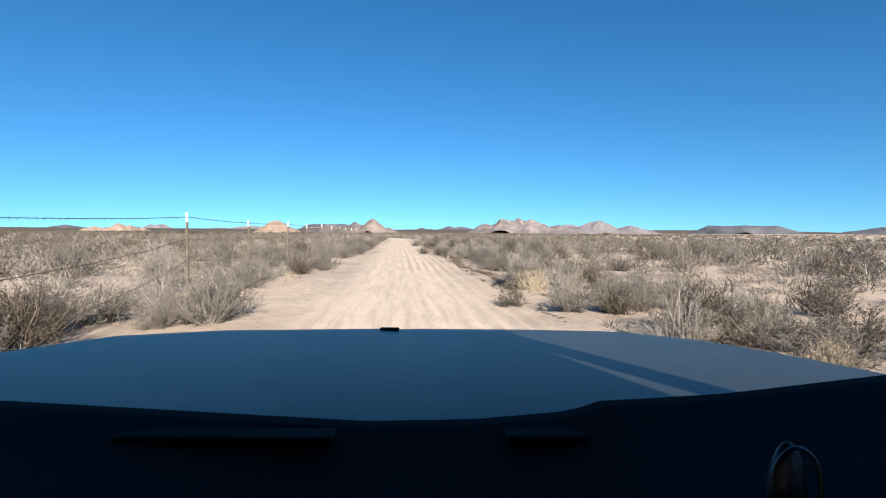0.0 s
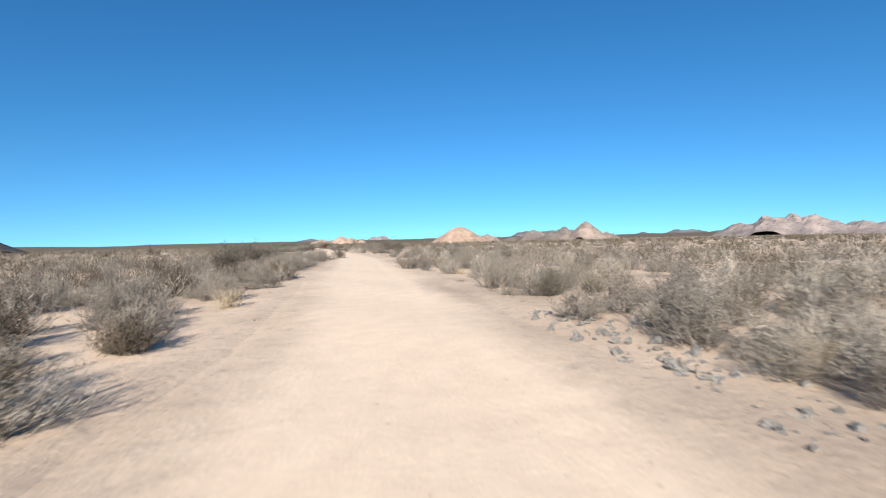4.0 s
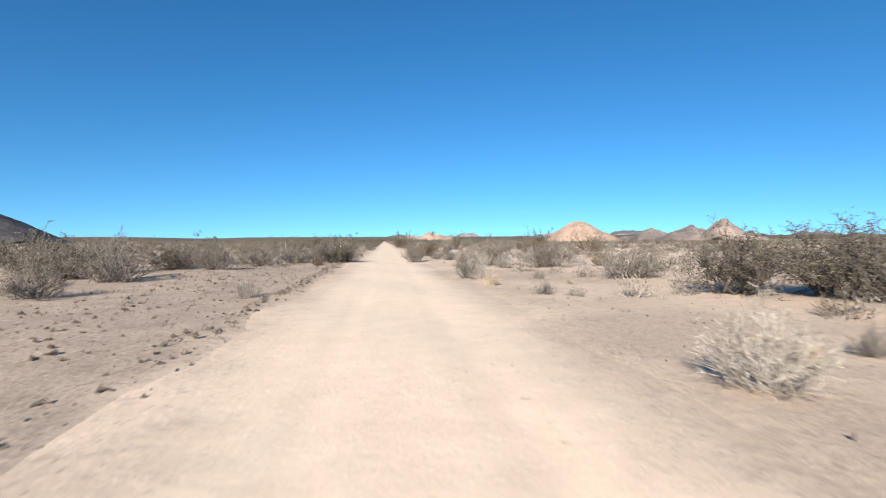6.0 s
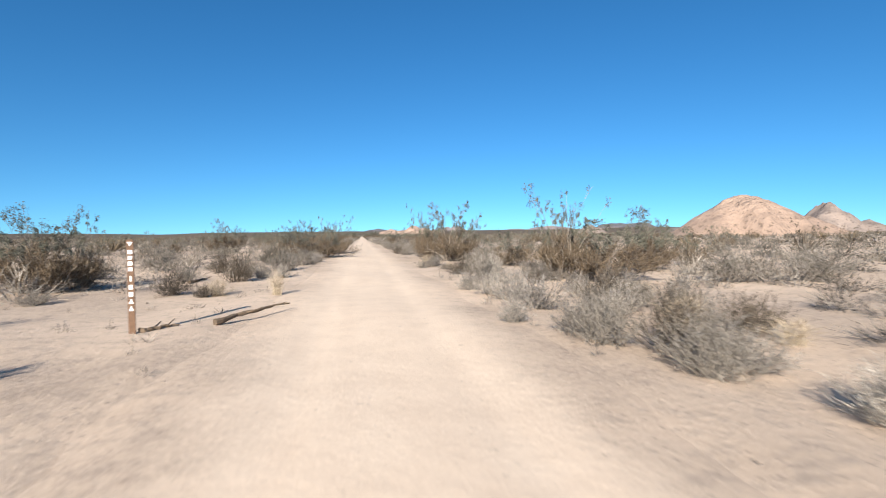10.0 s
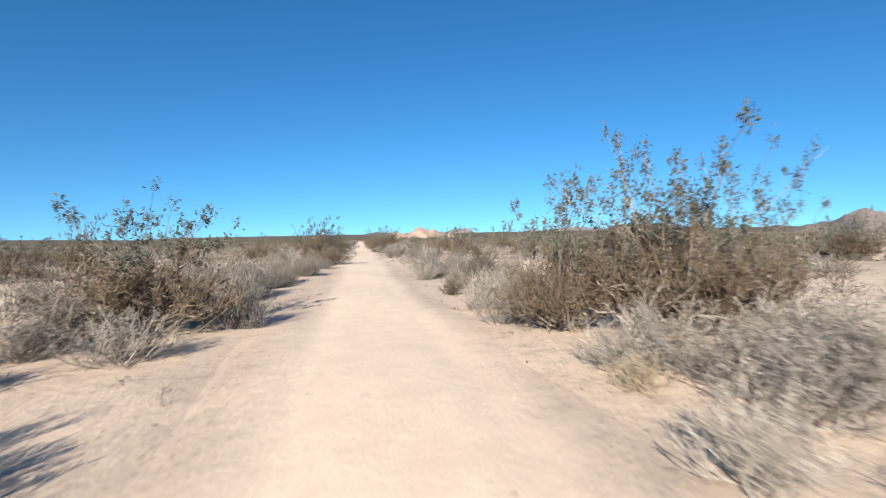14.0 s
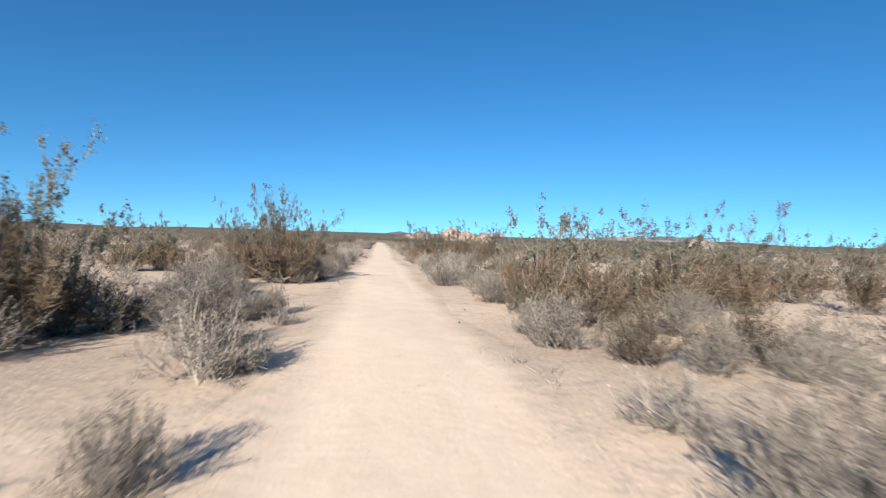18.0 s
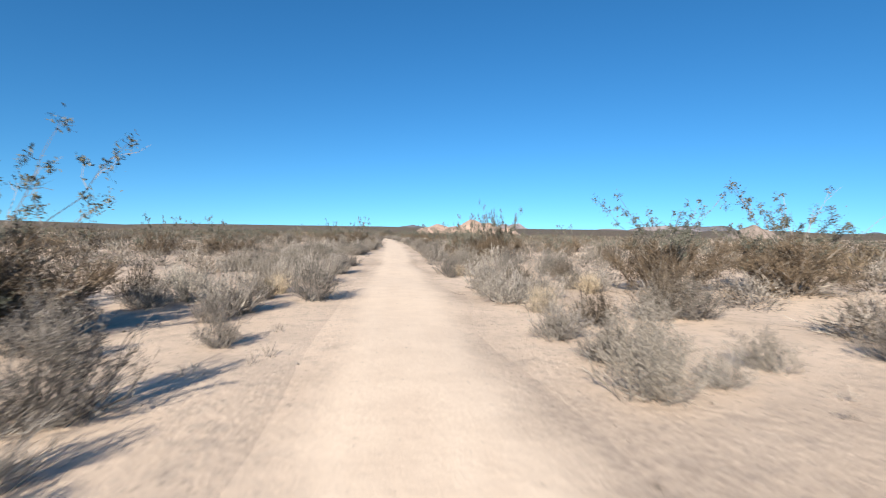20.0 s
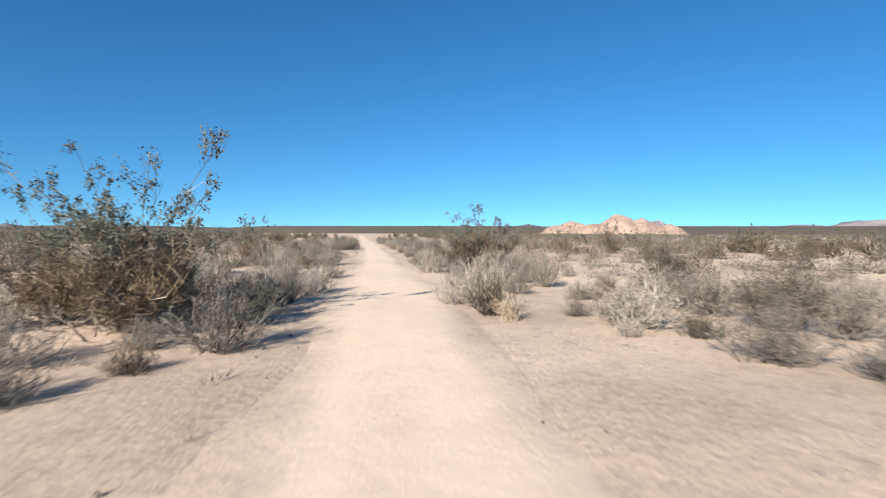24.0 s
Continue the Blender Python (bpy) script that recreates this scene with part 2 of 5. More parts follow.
# ---------------------------------------------------------------- ground and road
def stretched(lo, hi, step, reach):
    """Even steps from lo to hi, then growing ones out to reach on both sides."""
    mid, out, g = list(np.arange(lo, hi + step, step)), [], step
    at = 0.0
    while at < reach:
        g *= 1.22
        at += g
        out.append(at)
    return np.array([lo - v for v in reversed(out)] + mid + [mid[-1] + v for v in out])


def build_ground():
    gx = stretched(-26, 30, 0.62, 4300)
    gy = stretched(-40, 880, 1.3, 4000)
    xx, yy = np.meshgrid(gx, gy)
    # the sheet follows the road's first bend sideways, so that its close mesh stays beside the road
    shift = np.interp(gy, _ly, _lx)
    xx = xx + shift[:, None]
    zz = ground_height(xx, yy)
    me = mesh_of("ground", np.stack([xx, yy, zz], -1).reshape(-1, 3), sheet_faces(*xx.shape), SAND, True)
    d, s = off_road(xx, yy)
    left = np.clip(np.minimum((s - 145) / 14, (352 - s) / 10), 0, 1) * np.clip(np.minimum((-d - 1.9) / 1.2, (d + 15) / 5), 0, 1)
    right = 0.2 * np.clip(np.minimum((s - 205) / 20, (345 - s) / 10), 0, 1) * np.clip(np.minimum((d - 2.6) / 2.0, (14 - d) / 5), 0, 1)
    first = 0.8 * np.clip(np.minimum((s - 8) / 8, (62 - s) / 10), 0, 1) * np.clip(np.minimum((d - 2.1) / 0.8, (9 - d) / 4), 0, 1)
    layer = me.attributes.new("gravelly", "FLOAT", "POINT")
    layer.data.foreach_set("value", (left + right + first).astype(np.float32))
    return tagged(new("ground", me), "pale sandy desert plain strewn with fine gravel", "ground", kind="structure")


def build_road():
    s = np.arange(-40, 1100, 0.9)
    u = np.linspace(-1, 1, 81)
    verts, uv = [], []
    for k in s:
        x, y, h = station(k)
        w = float(half_width(k)) + 0.35 + 0.14 * math.sin(k * 0.31) + 0.10 * math.sin(k * 0.83 + 1) + 0.16 * math.sin(k * 0.117 + 2)
        d = u * w + np.sign(u) * np.abs(u) ** 6 * (0.13 * float(waves(np.array(k), np.array(0.0), 5, 8)) + 0.12 * float(waves(np.array(k), np.array(3.0), 2.2, 9)))
        a = np.abs(d)
        rut = d - 0.16 * math.sin(k * 0.045) - 0.07 * math.sin(k * 0.21)
        z = 0.012 + 0.0025 * np.sin(rut * 5.0 + 1.4 * math.sin(k * 0.11) + 0.6 * math.sin(k * 0.29)) * np.clip(1.6 - a, 0, 1) * (0.5 + 0.5 * math.sin(k * 0.19))
        z = z - (0.010 + 0.006 * math.sin(k * 0.13)) * np.exp(-((np.abs(rut) - 0.78) / 0.24) ** 2)
        # deep tyre ruts along the right half of the first stretch
        cut = np.clip((k + 12) / 10, 0, 1) * np.clip((95 - k) / 20, 0, 1) * np.clip((d + 0.1) / 0.4, 0, 1) * np.clip((2.1 - d) / 0.3, 0, 1)
        z = z + 0.028 * cut * np.sin(d * 21 + 0.9 * math.sin(k * 0.16) + 1.3 * math.sin(k * 0.043)) * (0.65 + 0.35 * math.sin(k * 0.37))
        z = z + 0.007 * np.sin(d * 17 + k * 0.05) * np.interp(k, (80, 130), (1.0, 0.0)) + 0.015 * np.sin(k * 0.9 + d * 1.3) - 0.05 * np.clip((a - w + 0.85) / 0.85, 0, 1) ** 2
        verts.append(np.stack([x + d * math.cos(h), y + d * math.sin(h), z + 0.02], 1))
        uv.append(np.stack([np.full(81, k), d], 1))
    verts, uv = np.concatenate(verts), np.concatenate(uv)
    faces = sheet_faces(len(s), 81)
    me = mesh_of("road", verts, faces, ROAD, True)
    layer = me.uv_layers.new(name="UVMap")
    layer.data.foreach_set("uv", uv[faces.ravel()].astype(np.float32).ravel())
    across = me.uv_layers.new(name="Across")
    edge = np.stack([np.tile(np.abs(u), len(s)), np.zeros(len(uv))], 1)
    across.data.foreach_set("uv", edge[faces.ravel()].astype(np.float32).ravel())
    return tagged(new("road", me), "graded pale sand track with tyre ruts", "road", kind="structure")


build_ground()
build_road()


# ---------------------------------------------------------------- hills and far mountains
def hill(x, y, length, depth, height, turn, mat, label, seed, peaks=((0, 1.0, 0.35),), crag=0.25, name="hill", flat=1.0):
    """A desert hill: an outline of peaks (place along it, height, breadth) worn by gullies."""
    nu, nv = 120, 48
    u, v = np.meshgrid(np.linspace(-1, 1, nu), np.linspace(-1, 1, nv))
    top = np.zeros(u.shape)
    for at, hh, br in peaks:
        q = np.abs(u - at) / br
        top = np.maximum(top, hh * np.clip(1 - q ** 1.5, 0, 1) ** 1.25)
    top = np.minimum(top, flat) / flat
    # an oval foot with spurs and bays, and a crest that wanders
    foot = (0.22 + 0.72 * np.sqrt(np.clip(1 - u * u, 0, 1))) * (1 + 0.12 * np.sin(u * 6 + seed) + 0.09 * np.sin(u * 15 + seed * 2.3 + v))
    crest = 0.10 * np.sin(u * 4 + seed * 1.9)
    soft = np.clip(1 - np.clip(np.abs(v - crest) / foot, 0, 1) ** 1.6, 0, 1)
    edge = np.clip((1 - np.abs(u)) * 6, 0, 1)
    bx, by = u * length / 2, v * depth / 2
    grain_ = max(10.0, depth * 0.30)
    rough = np.array([noise.ridged_multi_fractal(Vector((px / grain_ + seed * 7.3, py / grain_, seed * 1.7)), 0.95, 2.1, 6, 0.9, 1.8)
                      for px, py in zip(bx.ravel(), by.ravel())]).reshape(u.shape)
    rough = rough / 1.1 - 1.0
    z = height * (top * soft * (1 + crag * 1.5 * rough) + 0.10 * crag * rough * soft) * edge
    c, s = math.cos(radians(turn)), math.sin(radians(turn))
    px, py = u * length / 2, v * depth / 2
    verts = np.stack([x + px * c - py * s, y + px * s + py * c, z - 0.6], -1).reshape(-1, 3)
    me = mesh_of(name, verts, sheet_faces(nv, nu), mat, False)
    return tagged(new(name, me), label, "hill", kind="structure")


RED = rock_material("red_hill_rock", (0.41, 0.29, 0.215), (0.26, 0.185, 0.14), 0.09)
PINK = rock_material("pink_hill_rock", (0.48, 0.335, 0.25), (0.31, 0.215, 0.165), 0.06)
# distance haze is put into the colours of BROWN, DUSKY and FAR
BROWN = rock_material("brown_hill_rock", (0.31, 0.243, 0.20), (0.19, 0.152, 0.13), 0.05)
DUSKY = rock_material("hazed_dusky_rock", (0.155, 0.145, 0.15), (0.10, 0.10, 0.11), 0.01)
RIDGE = rock_material("dark_ridge_rock", (0.20, 0.165, 0.145), (0.115, 0.097, 0.088), 0.05)
BLACKISH = rock_material("dark_lava_rock", (0.085, 0.08, 0.08), (0.045, 0.043, 0.045), 0.04)
FAR = rock_material("hazy_far_rock", (0.30, 0.255, 0.245), (0.20, 0.178, 0.18), 0.02)
MAUVE = rock_material("mauve_mountain_rock", (0.28, 0.228, 0.205), (0.165, 0.143, 0.138), 0.04)
SOIL = rock_material("dry_bank_soil", (0.36, 0.27, 0.195), (0.20, 0.15, 0.11), 1.2)


def seen_from(t, bearing, distance):
    """A place that lies so far away, so many degrees right of the later road's line, from the car at t seconds."""
    x, y, h = station(way(t))
    return x + distance * math.sin(radians(bearing)), y + distance * math.cos(radians(bearing))


def far_hill(t, bearing, distance, length, depth, height, mat, label, seed, **more):
    x, y = seen_from(t, bearing, distance)
    return hill(x, y, length, depth, height, -bearing, mat, label, seed, **more)


far_hill(7, 24.6, 260, 50, 40, 12.4, RED, "low reddish rocky hill with a rounded top", 1, peaks=((-0.05, 1.0, 0.92), (0.5, 0.5, 0.5)), crag=0.06)
far_hill(7, 37.7, 535, 90, 66, 21.5, BROWN, "brown cone-shaped desert hill", 2, peaks=((0.0, 1.0, 0.62), (0.5, 0.42, 0.45), (-0.5, 0.36, 0.45)), crag=0.12)
far_hill(5, 53.0, 800, 250, 140, 31, MAUVE, "rugged pinkish rocky mountain with a craggy crest", 3,
         peaks=((-0.45, 0.7, 0.4), (-0.15, 1.0, 0.5), (0.15, 0.8, 0.45), (0.55, 0.5, 0.45)), crag=0.30)
far_hill(0, 40.7, 3000, 660, 300, 46, DUSKY, "far low blue-grey desert ridge", 4, peaks=((-0.5, 0.6, 0.5), (0.1, 0.9, 0.6), (0.6, 0.6, 0.4)), crag=0.2)
far_hill(0, 27.2, 3300, 430, 300, 54, DUSKY, "far flat-topped dark mesa", 5, peaks=((-0.2, 1.0, 0.8), (0.25, 0.9, 0.75)), crag=0.06, flat=0.6)
far_hill(0, 24.5, 2900, 480, 260, 32, FAR, "far pale pink low hills", 6, peaks=((-0.4, 0.7, 0.5), (0.3, 1.0, 0.6)), crag=0.2)
far_hill(0, 10.0, 1900, 240, 160, 30, FAR, "far hazy pink desert ridge", 7, peaks=((-0.3, 0.6, 0.5), (0.2, 1.0, 0.6)), crag=0.2)
far_hill(0, 56.5, 1500, 380, 200, 44, FAR, "far hazy rocky mountain", 8, peaks=((-0.3, 0.7, 0.5), (0.0, 1.0, 0.5), (0.5, 0.5, 0.5)), crag=0.22)
far_hill(0, 70.6, 1600, 300, 200, 24, DUSKY, "far dark flat-topped mesa", 9, peaks=((-0.25, 1.0, 0.7), (0.1, 0.9, 0.9)), crag=0.06, flat=0.6)
far_hill(0, 82, 2000, 400, 200, 26, DUSKY, "far dark desert ridge", 10, peaks=((0.0, 1.0, 0.9),), crag=0.1)
far_hill(0, 2.0, 2200, 420, 200, 26, DUSKY, "far low dark ridge", 11, peaks=((-0.3, 0.6, 0.6), (0.3, 1.0, 0.6)), crag=0.1)
far_hill(0, 8, 1500, 1500, 260, 11, SCRUB_BROWN, "long dark apron of far foothills", 20, peaks=((-0.4, 0.8, 0.7), (0.3, 1.0, 0.8)), crag=0.03, flat=0.6)
far_hill(0, 52, 1650, 1900, 260, 12, SCRUB_BROWN, "long dark apron of far foothills", 21, peaks=((-0.4, 1.0, 0.7), (0.3, 0.8, 0.8)), crag=0.03, flat=0.6)
far_hill(5.4, -36, 330, 150, 130, 26, BLACKISH, "dark volcanic hill with a smooth slope", 12, peaks=((-0.15, 1.0, 0.85),), crag=0.06)
far_hill(17, 7.2, 770, 150, 90, 20, PINK, "pale pink granite outcrop with a two-humped crest", 13,
         peaks=((-0.72, 0.5, 0.3), (-0.5, 0.72, 0.42), (-0.2, 0.62, 0.4), (0.08, 1.0, 0.5), (0.38, 0.82, 0.5), (0.7, 0.55, 0.3)), crag=0.09)
far_hill(13, 48.4, 430, 140, 100, 16.5, RIDGE, "dark craggy rock ridge above the plain", 14, peaks=((-0.66, 0.42, 0.35), (-0.32, 0.85, 0.42), (0.25, 1.0, 0.6)), crag=0.3)
far_hill(13, 22, 1150, 330, 160, 20, FAR, "far pale ridge with a level crest", 15, peaks=((-0.4, 0.8, 0.5), (0.1, 1.0, 0.7), (0.5, 0.5, 0.5)), crag=0.1)
far_hill(22, 40.6, 700, 84, 60, 18, BROWN, "small brown pointed hill", 16, peaks=((0.0, 1.0, 0.9),), crag=0.12)
far_hill(17, -44, 1900, 300, 160, 34, DUSKY, "far blue-grey mountain", 17, peaks=((-0.2, 1.0, 0.7), (0.5, 0.6, 0.5)), crag=0.2)
far_hill(22, -28, 1500, 1500, 420, 17, SCRUB_BROWN, "long low brown scrub-covered rise", 18, peaks=((-0.35, 1.0, 0.95), (0.2, 0.7, 0.8)), crag=0.02, name="rise")
far_hill(23, 38, 1500, 900, 300, 22, SCRUB_BROWN, "long low scrub-covered rise", 19, peaks=((0.1, 1.0, 0.9),), crag=0.02, name="rise")


# ---------------------------------------------------------------- the cut bank beside the first stretch
def build_bank():
    """A knee-low irregular bank of dry soil where the grader cut the road's edge."""
    s = np.arange(6, 78, 0.07)
    prof = np.array([[-0.20, -0.08], [-0.07, 0.015], [-0.03, 0.07], [0.02, 0.10], [0.10, 0.09], [0.30, 0.04], [0.8, -0.08]])
    r = np.random.RandomState(11)
    wob = np.cumsum(r.normal(0, 0.02, len(s)))
    wob = wob - np.convolve(wob, np.ones(41) / 41, "same")
    tall = 0.75 + 0.4 * np.sin(s * 0.9) * np.sin(s * 0.37 + 1) + r.normal(0, 0.3, len(s))
    tall *= np.clip((s - 6) / 6, 0, 1) * np.clip((78 - s) / 12, 0, 1)
    tall *= np.interp(s, (52, 64), (1.0, 0.75)) * np.where(s > 54, np.clip(0.7 + 1.5 * np.sin(s * 1.9 + 2 * np.sin(s * 0.7)), 0.1, 1.2), 1.0)
    verts = []
    for k, u in enumerate(s):
        x, y, h = station(u)
        d = 2.35 + wob[k] * 0.7 + 0.12 * math.sin(u * 0.55) + prof[:, 0] * (1 + 0.2 * math.sin(u * 1.7))
        z = np.where(prof[:, 1] > 0, prof[:, 1] * max(0.05, tall[k]), prof[:, 1]) + r.normal(0, 0.012, 7)
        verts.append(np.stack([x + d * math.cos(h), y + d * math.sin(h), z], 1))
    me = mesh_of("road_bank", np.concatenate(verts), sheet_faces(len(s), 7), SOIL, False)
    return tagged(new("road_bank", me), "low crumbling bank of dry soil along the road", "bank", kind="structure")


build_bank()


# ---------------------------------------------------------------- small shapes
def tube(bm, a, b, r0, r1=None, sides=8):
    """A round bar from a to b."""
    a, b = Vector(a), Vector(b)
    r1 = r0 if r1 is None else r1
    turn = (b - a).to_track_quat("Z", "Y").to_matrix()
    rings = [[bm.verts.new(p + turn @ Vector((r * math.cos(k * 6.2832 / sides), r * math.sin(k * 6.2832 / sides), 0))) for k in range(sides)]
             for p, r in ((a, r0), (b, r1))]
    for k in range(sides):
        bm.faces.new((rings[0][k], rings[0][(k + 1) % sides], rings[1][(k + 1) % sides], rings[1][k]))
    bm.faces.new(list(reversed(rings[0])))
    bm.faces.new(rings[1])
    return bm


def slab(bm, lo, hi, bevel=0.0):
    """A box between two corners, with softened edges."""
    c = (Vector(lo) + Vector(hi)) / 2
    made = bmesh.ops.create_cube(bm, size=1.0, matrix=Matrix.Translation(c) @ Matrix.Diagonal((*(Vector(hi) - Vector(lo)), 1)))
    if bevel:
        edges = {e for v in made["verts"] for e in v.link_edges}
        bmesh.ops.bevel(bm, geom=list(edges), offset=bevel, segments=2, affect="EDGES", profile=0.5)
    return bm


def bar_shape(outline, thick):
    """A plate of an outline in x and z, thick in y."""
    bm = bmesh.new()
    front = [bm.verts.new((x, -thick / 2, z)) for x, z in outline]
    back = [bm.verts.new((x, thick / 2, z)) for x, z in outline]
    bm.faces.new(front)
    bm.faces.new(list(reversed(back)))
    for k in range(len(outline)):
        j = (k + 1) % len(outline)
        bm.faces.new((front[j], front[k], back[k], back[j]))
    bmesh.ops.recalc_face_normals(bm, faces=bm.faces)
    return bm


STEEL_GREEN = plain("weathered_post_steel", (0.16, 0.12, 0.09), 0.7, 0.2, 0.35)
WHITE_PAINT = plain("chipped_white_paint", (0.80, 0.79, 0.76), 0.5, 0.0, 0.08)
WIRE = plain("rusty_wire", (0.09, 0.07, 0.055), 0.6, 0.5, 0.3)
BROWN_POST = plain("brown_fibreglass", (0.13, 0.075, 0.045), 0.55, 0.0, 0.2)
STONE = rock_material("field_stone", (0.46, 0.37, 0.29), (0.25, 0.20, 0.155), 3.0)
PALE_STONE = rock_material("pale_field_stone", (0.66, 0.62, 0.56), (0.44, 0.40, 0.35), 3.0)
DEADWOOD = plain("sun_bleached_deadwood", (0.13, 0.095, 0.065), 0.9, 0.0, 0.4, 5)


# ---------------------------------------------------------------- wire fence beside the first stretch
FENCE_OFF, FENCE_GAP, POST_TOP = -4.05, 4.04, 1.70
WIRE_HEIGHTS = (1.62, 1.22, 0.82, 0.42)


def build_fence():
    fence = new("wire_fence")
    x, y, h = station(0, FENCE_OFF)
    tagged(fence, "barbed-wire fence on rusty steel T-posts with white tops", "fence")
    stem = bmesh.new()
    # a T-section: flange and web, with a row of studs on the flange
    slab(stem, (-0.020, -0.004, -0.25), (0.020, 0.004, POST_TOP - 0.17))
    slab(stem, (-0.004, 0.003, -0.25), (0.004, 0.034, POST_TOP - 0.17))
    for k in range(24):
        slab(stem, (-0.007, -0.012, 0.15 + 0.058 * k), (0.007, -0.003, 0.17 + 0.058 * k))
    cap = bmesh.new()
    slab(cap, (-0.021, -0.005, POST_TOP - 0.17), (0.021, 0.005, POST_TOP))
    slab(cap, (-0.005, 0.004, POST_TOP - 0.17), (0.005, 0.035, POST_TOP))
    post_mesh = cap_mesh = None
    r = random.Random(4)
    feet = []
    for k in [-5, -4, -3] + list(range(0, 13)):
        s = 9.8 + FENCE_GAP * k
        px, py, ph = station(s, FENCE_OFF + r.uniform(-0.06, 0.06))
        pz = float(ground_height(np.array([px]), np.array([py]))[0])
        lean = (r.uniform(-1.5, 1.5), r.uniform(-1.5, 1.5))
        if post_mesh is None:
            first = part("post", stem, STEEL_GREEN, fence)
            top = part("post_top", cap, WHITE_PAINT, first, "white-painted post top")
            post_mesh, cap_mesh = first.data, top.data
        else:
            first = new("post", post_mesh)
            first.parent = fence
            top = new("post_top", cap_mesh)
            top.parent = first
            tagged(top, "white-painted post top")
        first.matrix_basis = pose(px, py, pz, lean[0], lean[1], math.degrees(ph) + 90)
        feet.append((px, py, pz, ph))
    for n, high in enumerate(WIRE_HEIGHTS):
        bm = bmesh.new()
        for a, b in zip(feet, feet[1:]):
            sag = (0.015 + 0.025 * n) * (math.dist(a[:2], b[:2]) / FENCE_GAP) ** 2
            pts = []
            for j in range(9):
                u = j / 8
                pts.append(Vector((a[0] + (b[0] - a[0]) * u, a[1] + (b[1] - a[1]) * u,
                                   a[2] + (b[2] - a[2]) * u + high - sag * 4 * u * (1 - u))))
            for p, q in zip(pts, pts[1:]):
                tube(bm, p, q, 0.0045, sides=4)
            along = (pts[-1] - pts[0])
            for j in range(int(along.length / 0.13)):
                p = pts[0].lerp(pts[-1], (j + 0.5) * 0.13 / along.length)
                u = (j + 0.5) * 0.13 / along.length
                p.z = a[2] + (b[2] - a[2]) * u + high - sag * 4 * u * (1 - u)
                side = Vector((0.016 * math.cos(j * 2.1), 0.016 * math.sin(j * 2.1), 0.02))
                tube(bm, p - side, p + side, 0.003, 0.002, 3)
        part("wire_strand", bm, WIRE, fence)
    return fence


build_fence()


# ---------------------------------------------------------------- trail marker posts
def build_marker(x, y, turn, lean):
    """A flat brown flexible post with a column of white reflective marks."""
    z = float(ground_height(np.array([x]), np.array([y]))[0])
    post = tagged(new("trail_marker"), "flat brown flexible trail marker post with white decals", "signpost", "trail markers")
    post.matrix_basis = pose(x, y, z, lean, 0, turn)
    part("blade", bar_shape(((-0.048, -0.15), (0.048, -0.15), (0.048, 1.30), (0.036, 1.325), (-0.036, 1.325), (-0.048, 1.30)), 0.012), BROWN_POST, post)
    y0 = -0.008
    marks = [((-0.034, 1.29), (0.034, 1.29), (0.0, 1.225))]
    for zz, w, hh in ((1.15, 0.030, 0.055), (1.07, 0.026, 0.05), (0.99, 0.030, 0.055), (0.91, 0.028, 0.05), (0.78, 0.010, 0.075), (0.66, 0.026, 0.06), (0.56, 0.028, 0.06)):
        marks.append(((-w, zz - hh / 2), (w, zz - hh / 2), (w, zz + hh / 2), (-w, zz + hh / 2)))
    marks += [((-0.034, 0.43), (0.034, 0.43), (0.0, 0.50)), ((-0.034, 0.33), (0.034, 0.33), (0.0, 0.40))]
    for m in marks:
        ob = part("decal", bar_shape(m, 0.003), WHITE_PAINT, post, "white reflective decal")
        ob.location = (0, y0, 0)
    return post


build_marker(69.72, 329.15, -8, 0)
build_marker(*station(340.5, 3.2)[:2], -8, 2)
build_marker(*station(231.5, -3.0)[:2], -8, -1)


# ---------------------------------------------------------------- stones, gravel and dead branches
def stone_mesh(seed, detail=2):
    bm = bmesh.new()
    bmesh.ops.create_icosphere(bm, subdivisions=detail, radius=0.5)
    r = random.Random(seed)
    off = Vector((r.uniform(0, 50), r.uniform(0, 50), r.uniform(0, 50)))
    for v in bm.verts:
        v.co *= 0.82 + 0.45 * noise.noise(v.co * 1.7 + off) + 0.15 * noise.noise(v.co * 4 + off)
        v.co.z *= 0.8
    return bm


def build_stone(x, y, size, mat=None, seed=1):
    z = float(ground_height(np.array([x]), np.array([y]))[0])
    me = bpy.data.meshes.new("stone")
    bm = stone_mesh(seed)
    bm.to_mesh(me)
    bm.free()
    me.materials.append(mat or STONE)
    ob = new("stone", me)
    ob.matrix_basis = pose(x, y, z + size * 0.25, 0, 0, seed * 57) @ Matrix.Diagonal((size * 1.1, size, size, 1))
    return tagged(ob, "pale rounded field stone on sand" if mat else "brown field stone on sand", "stone", "stones by the road")


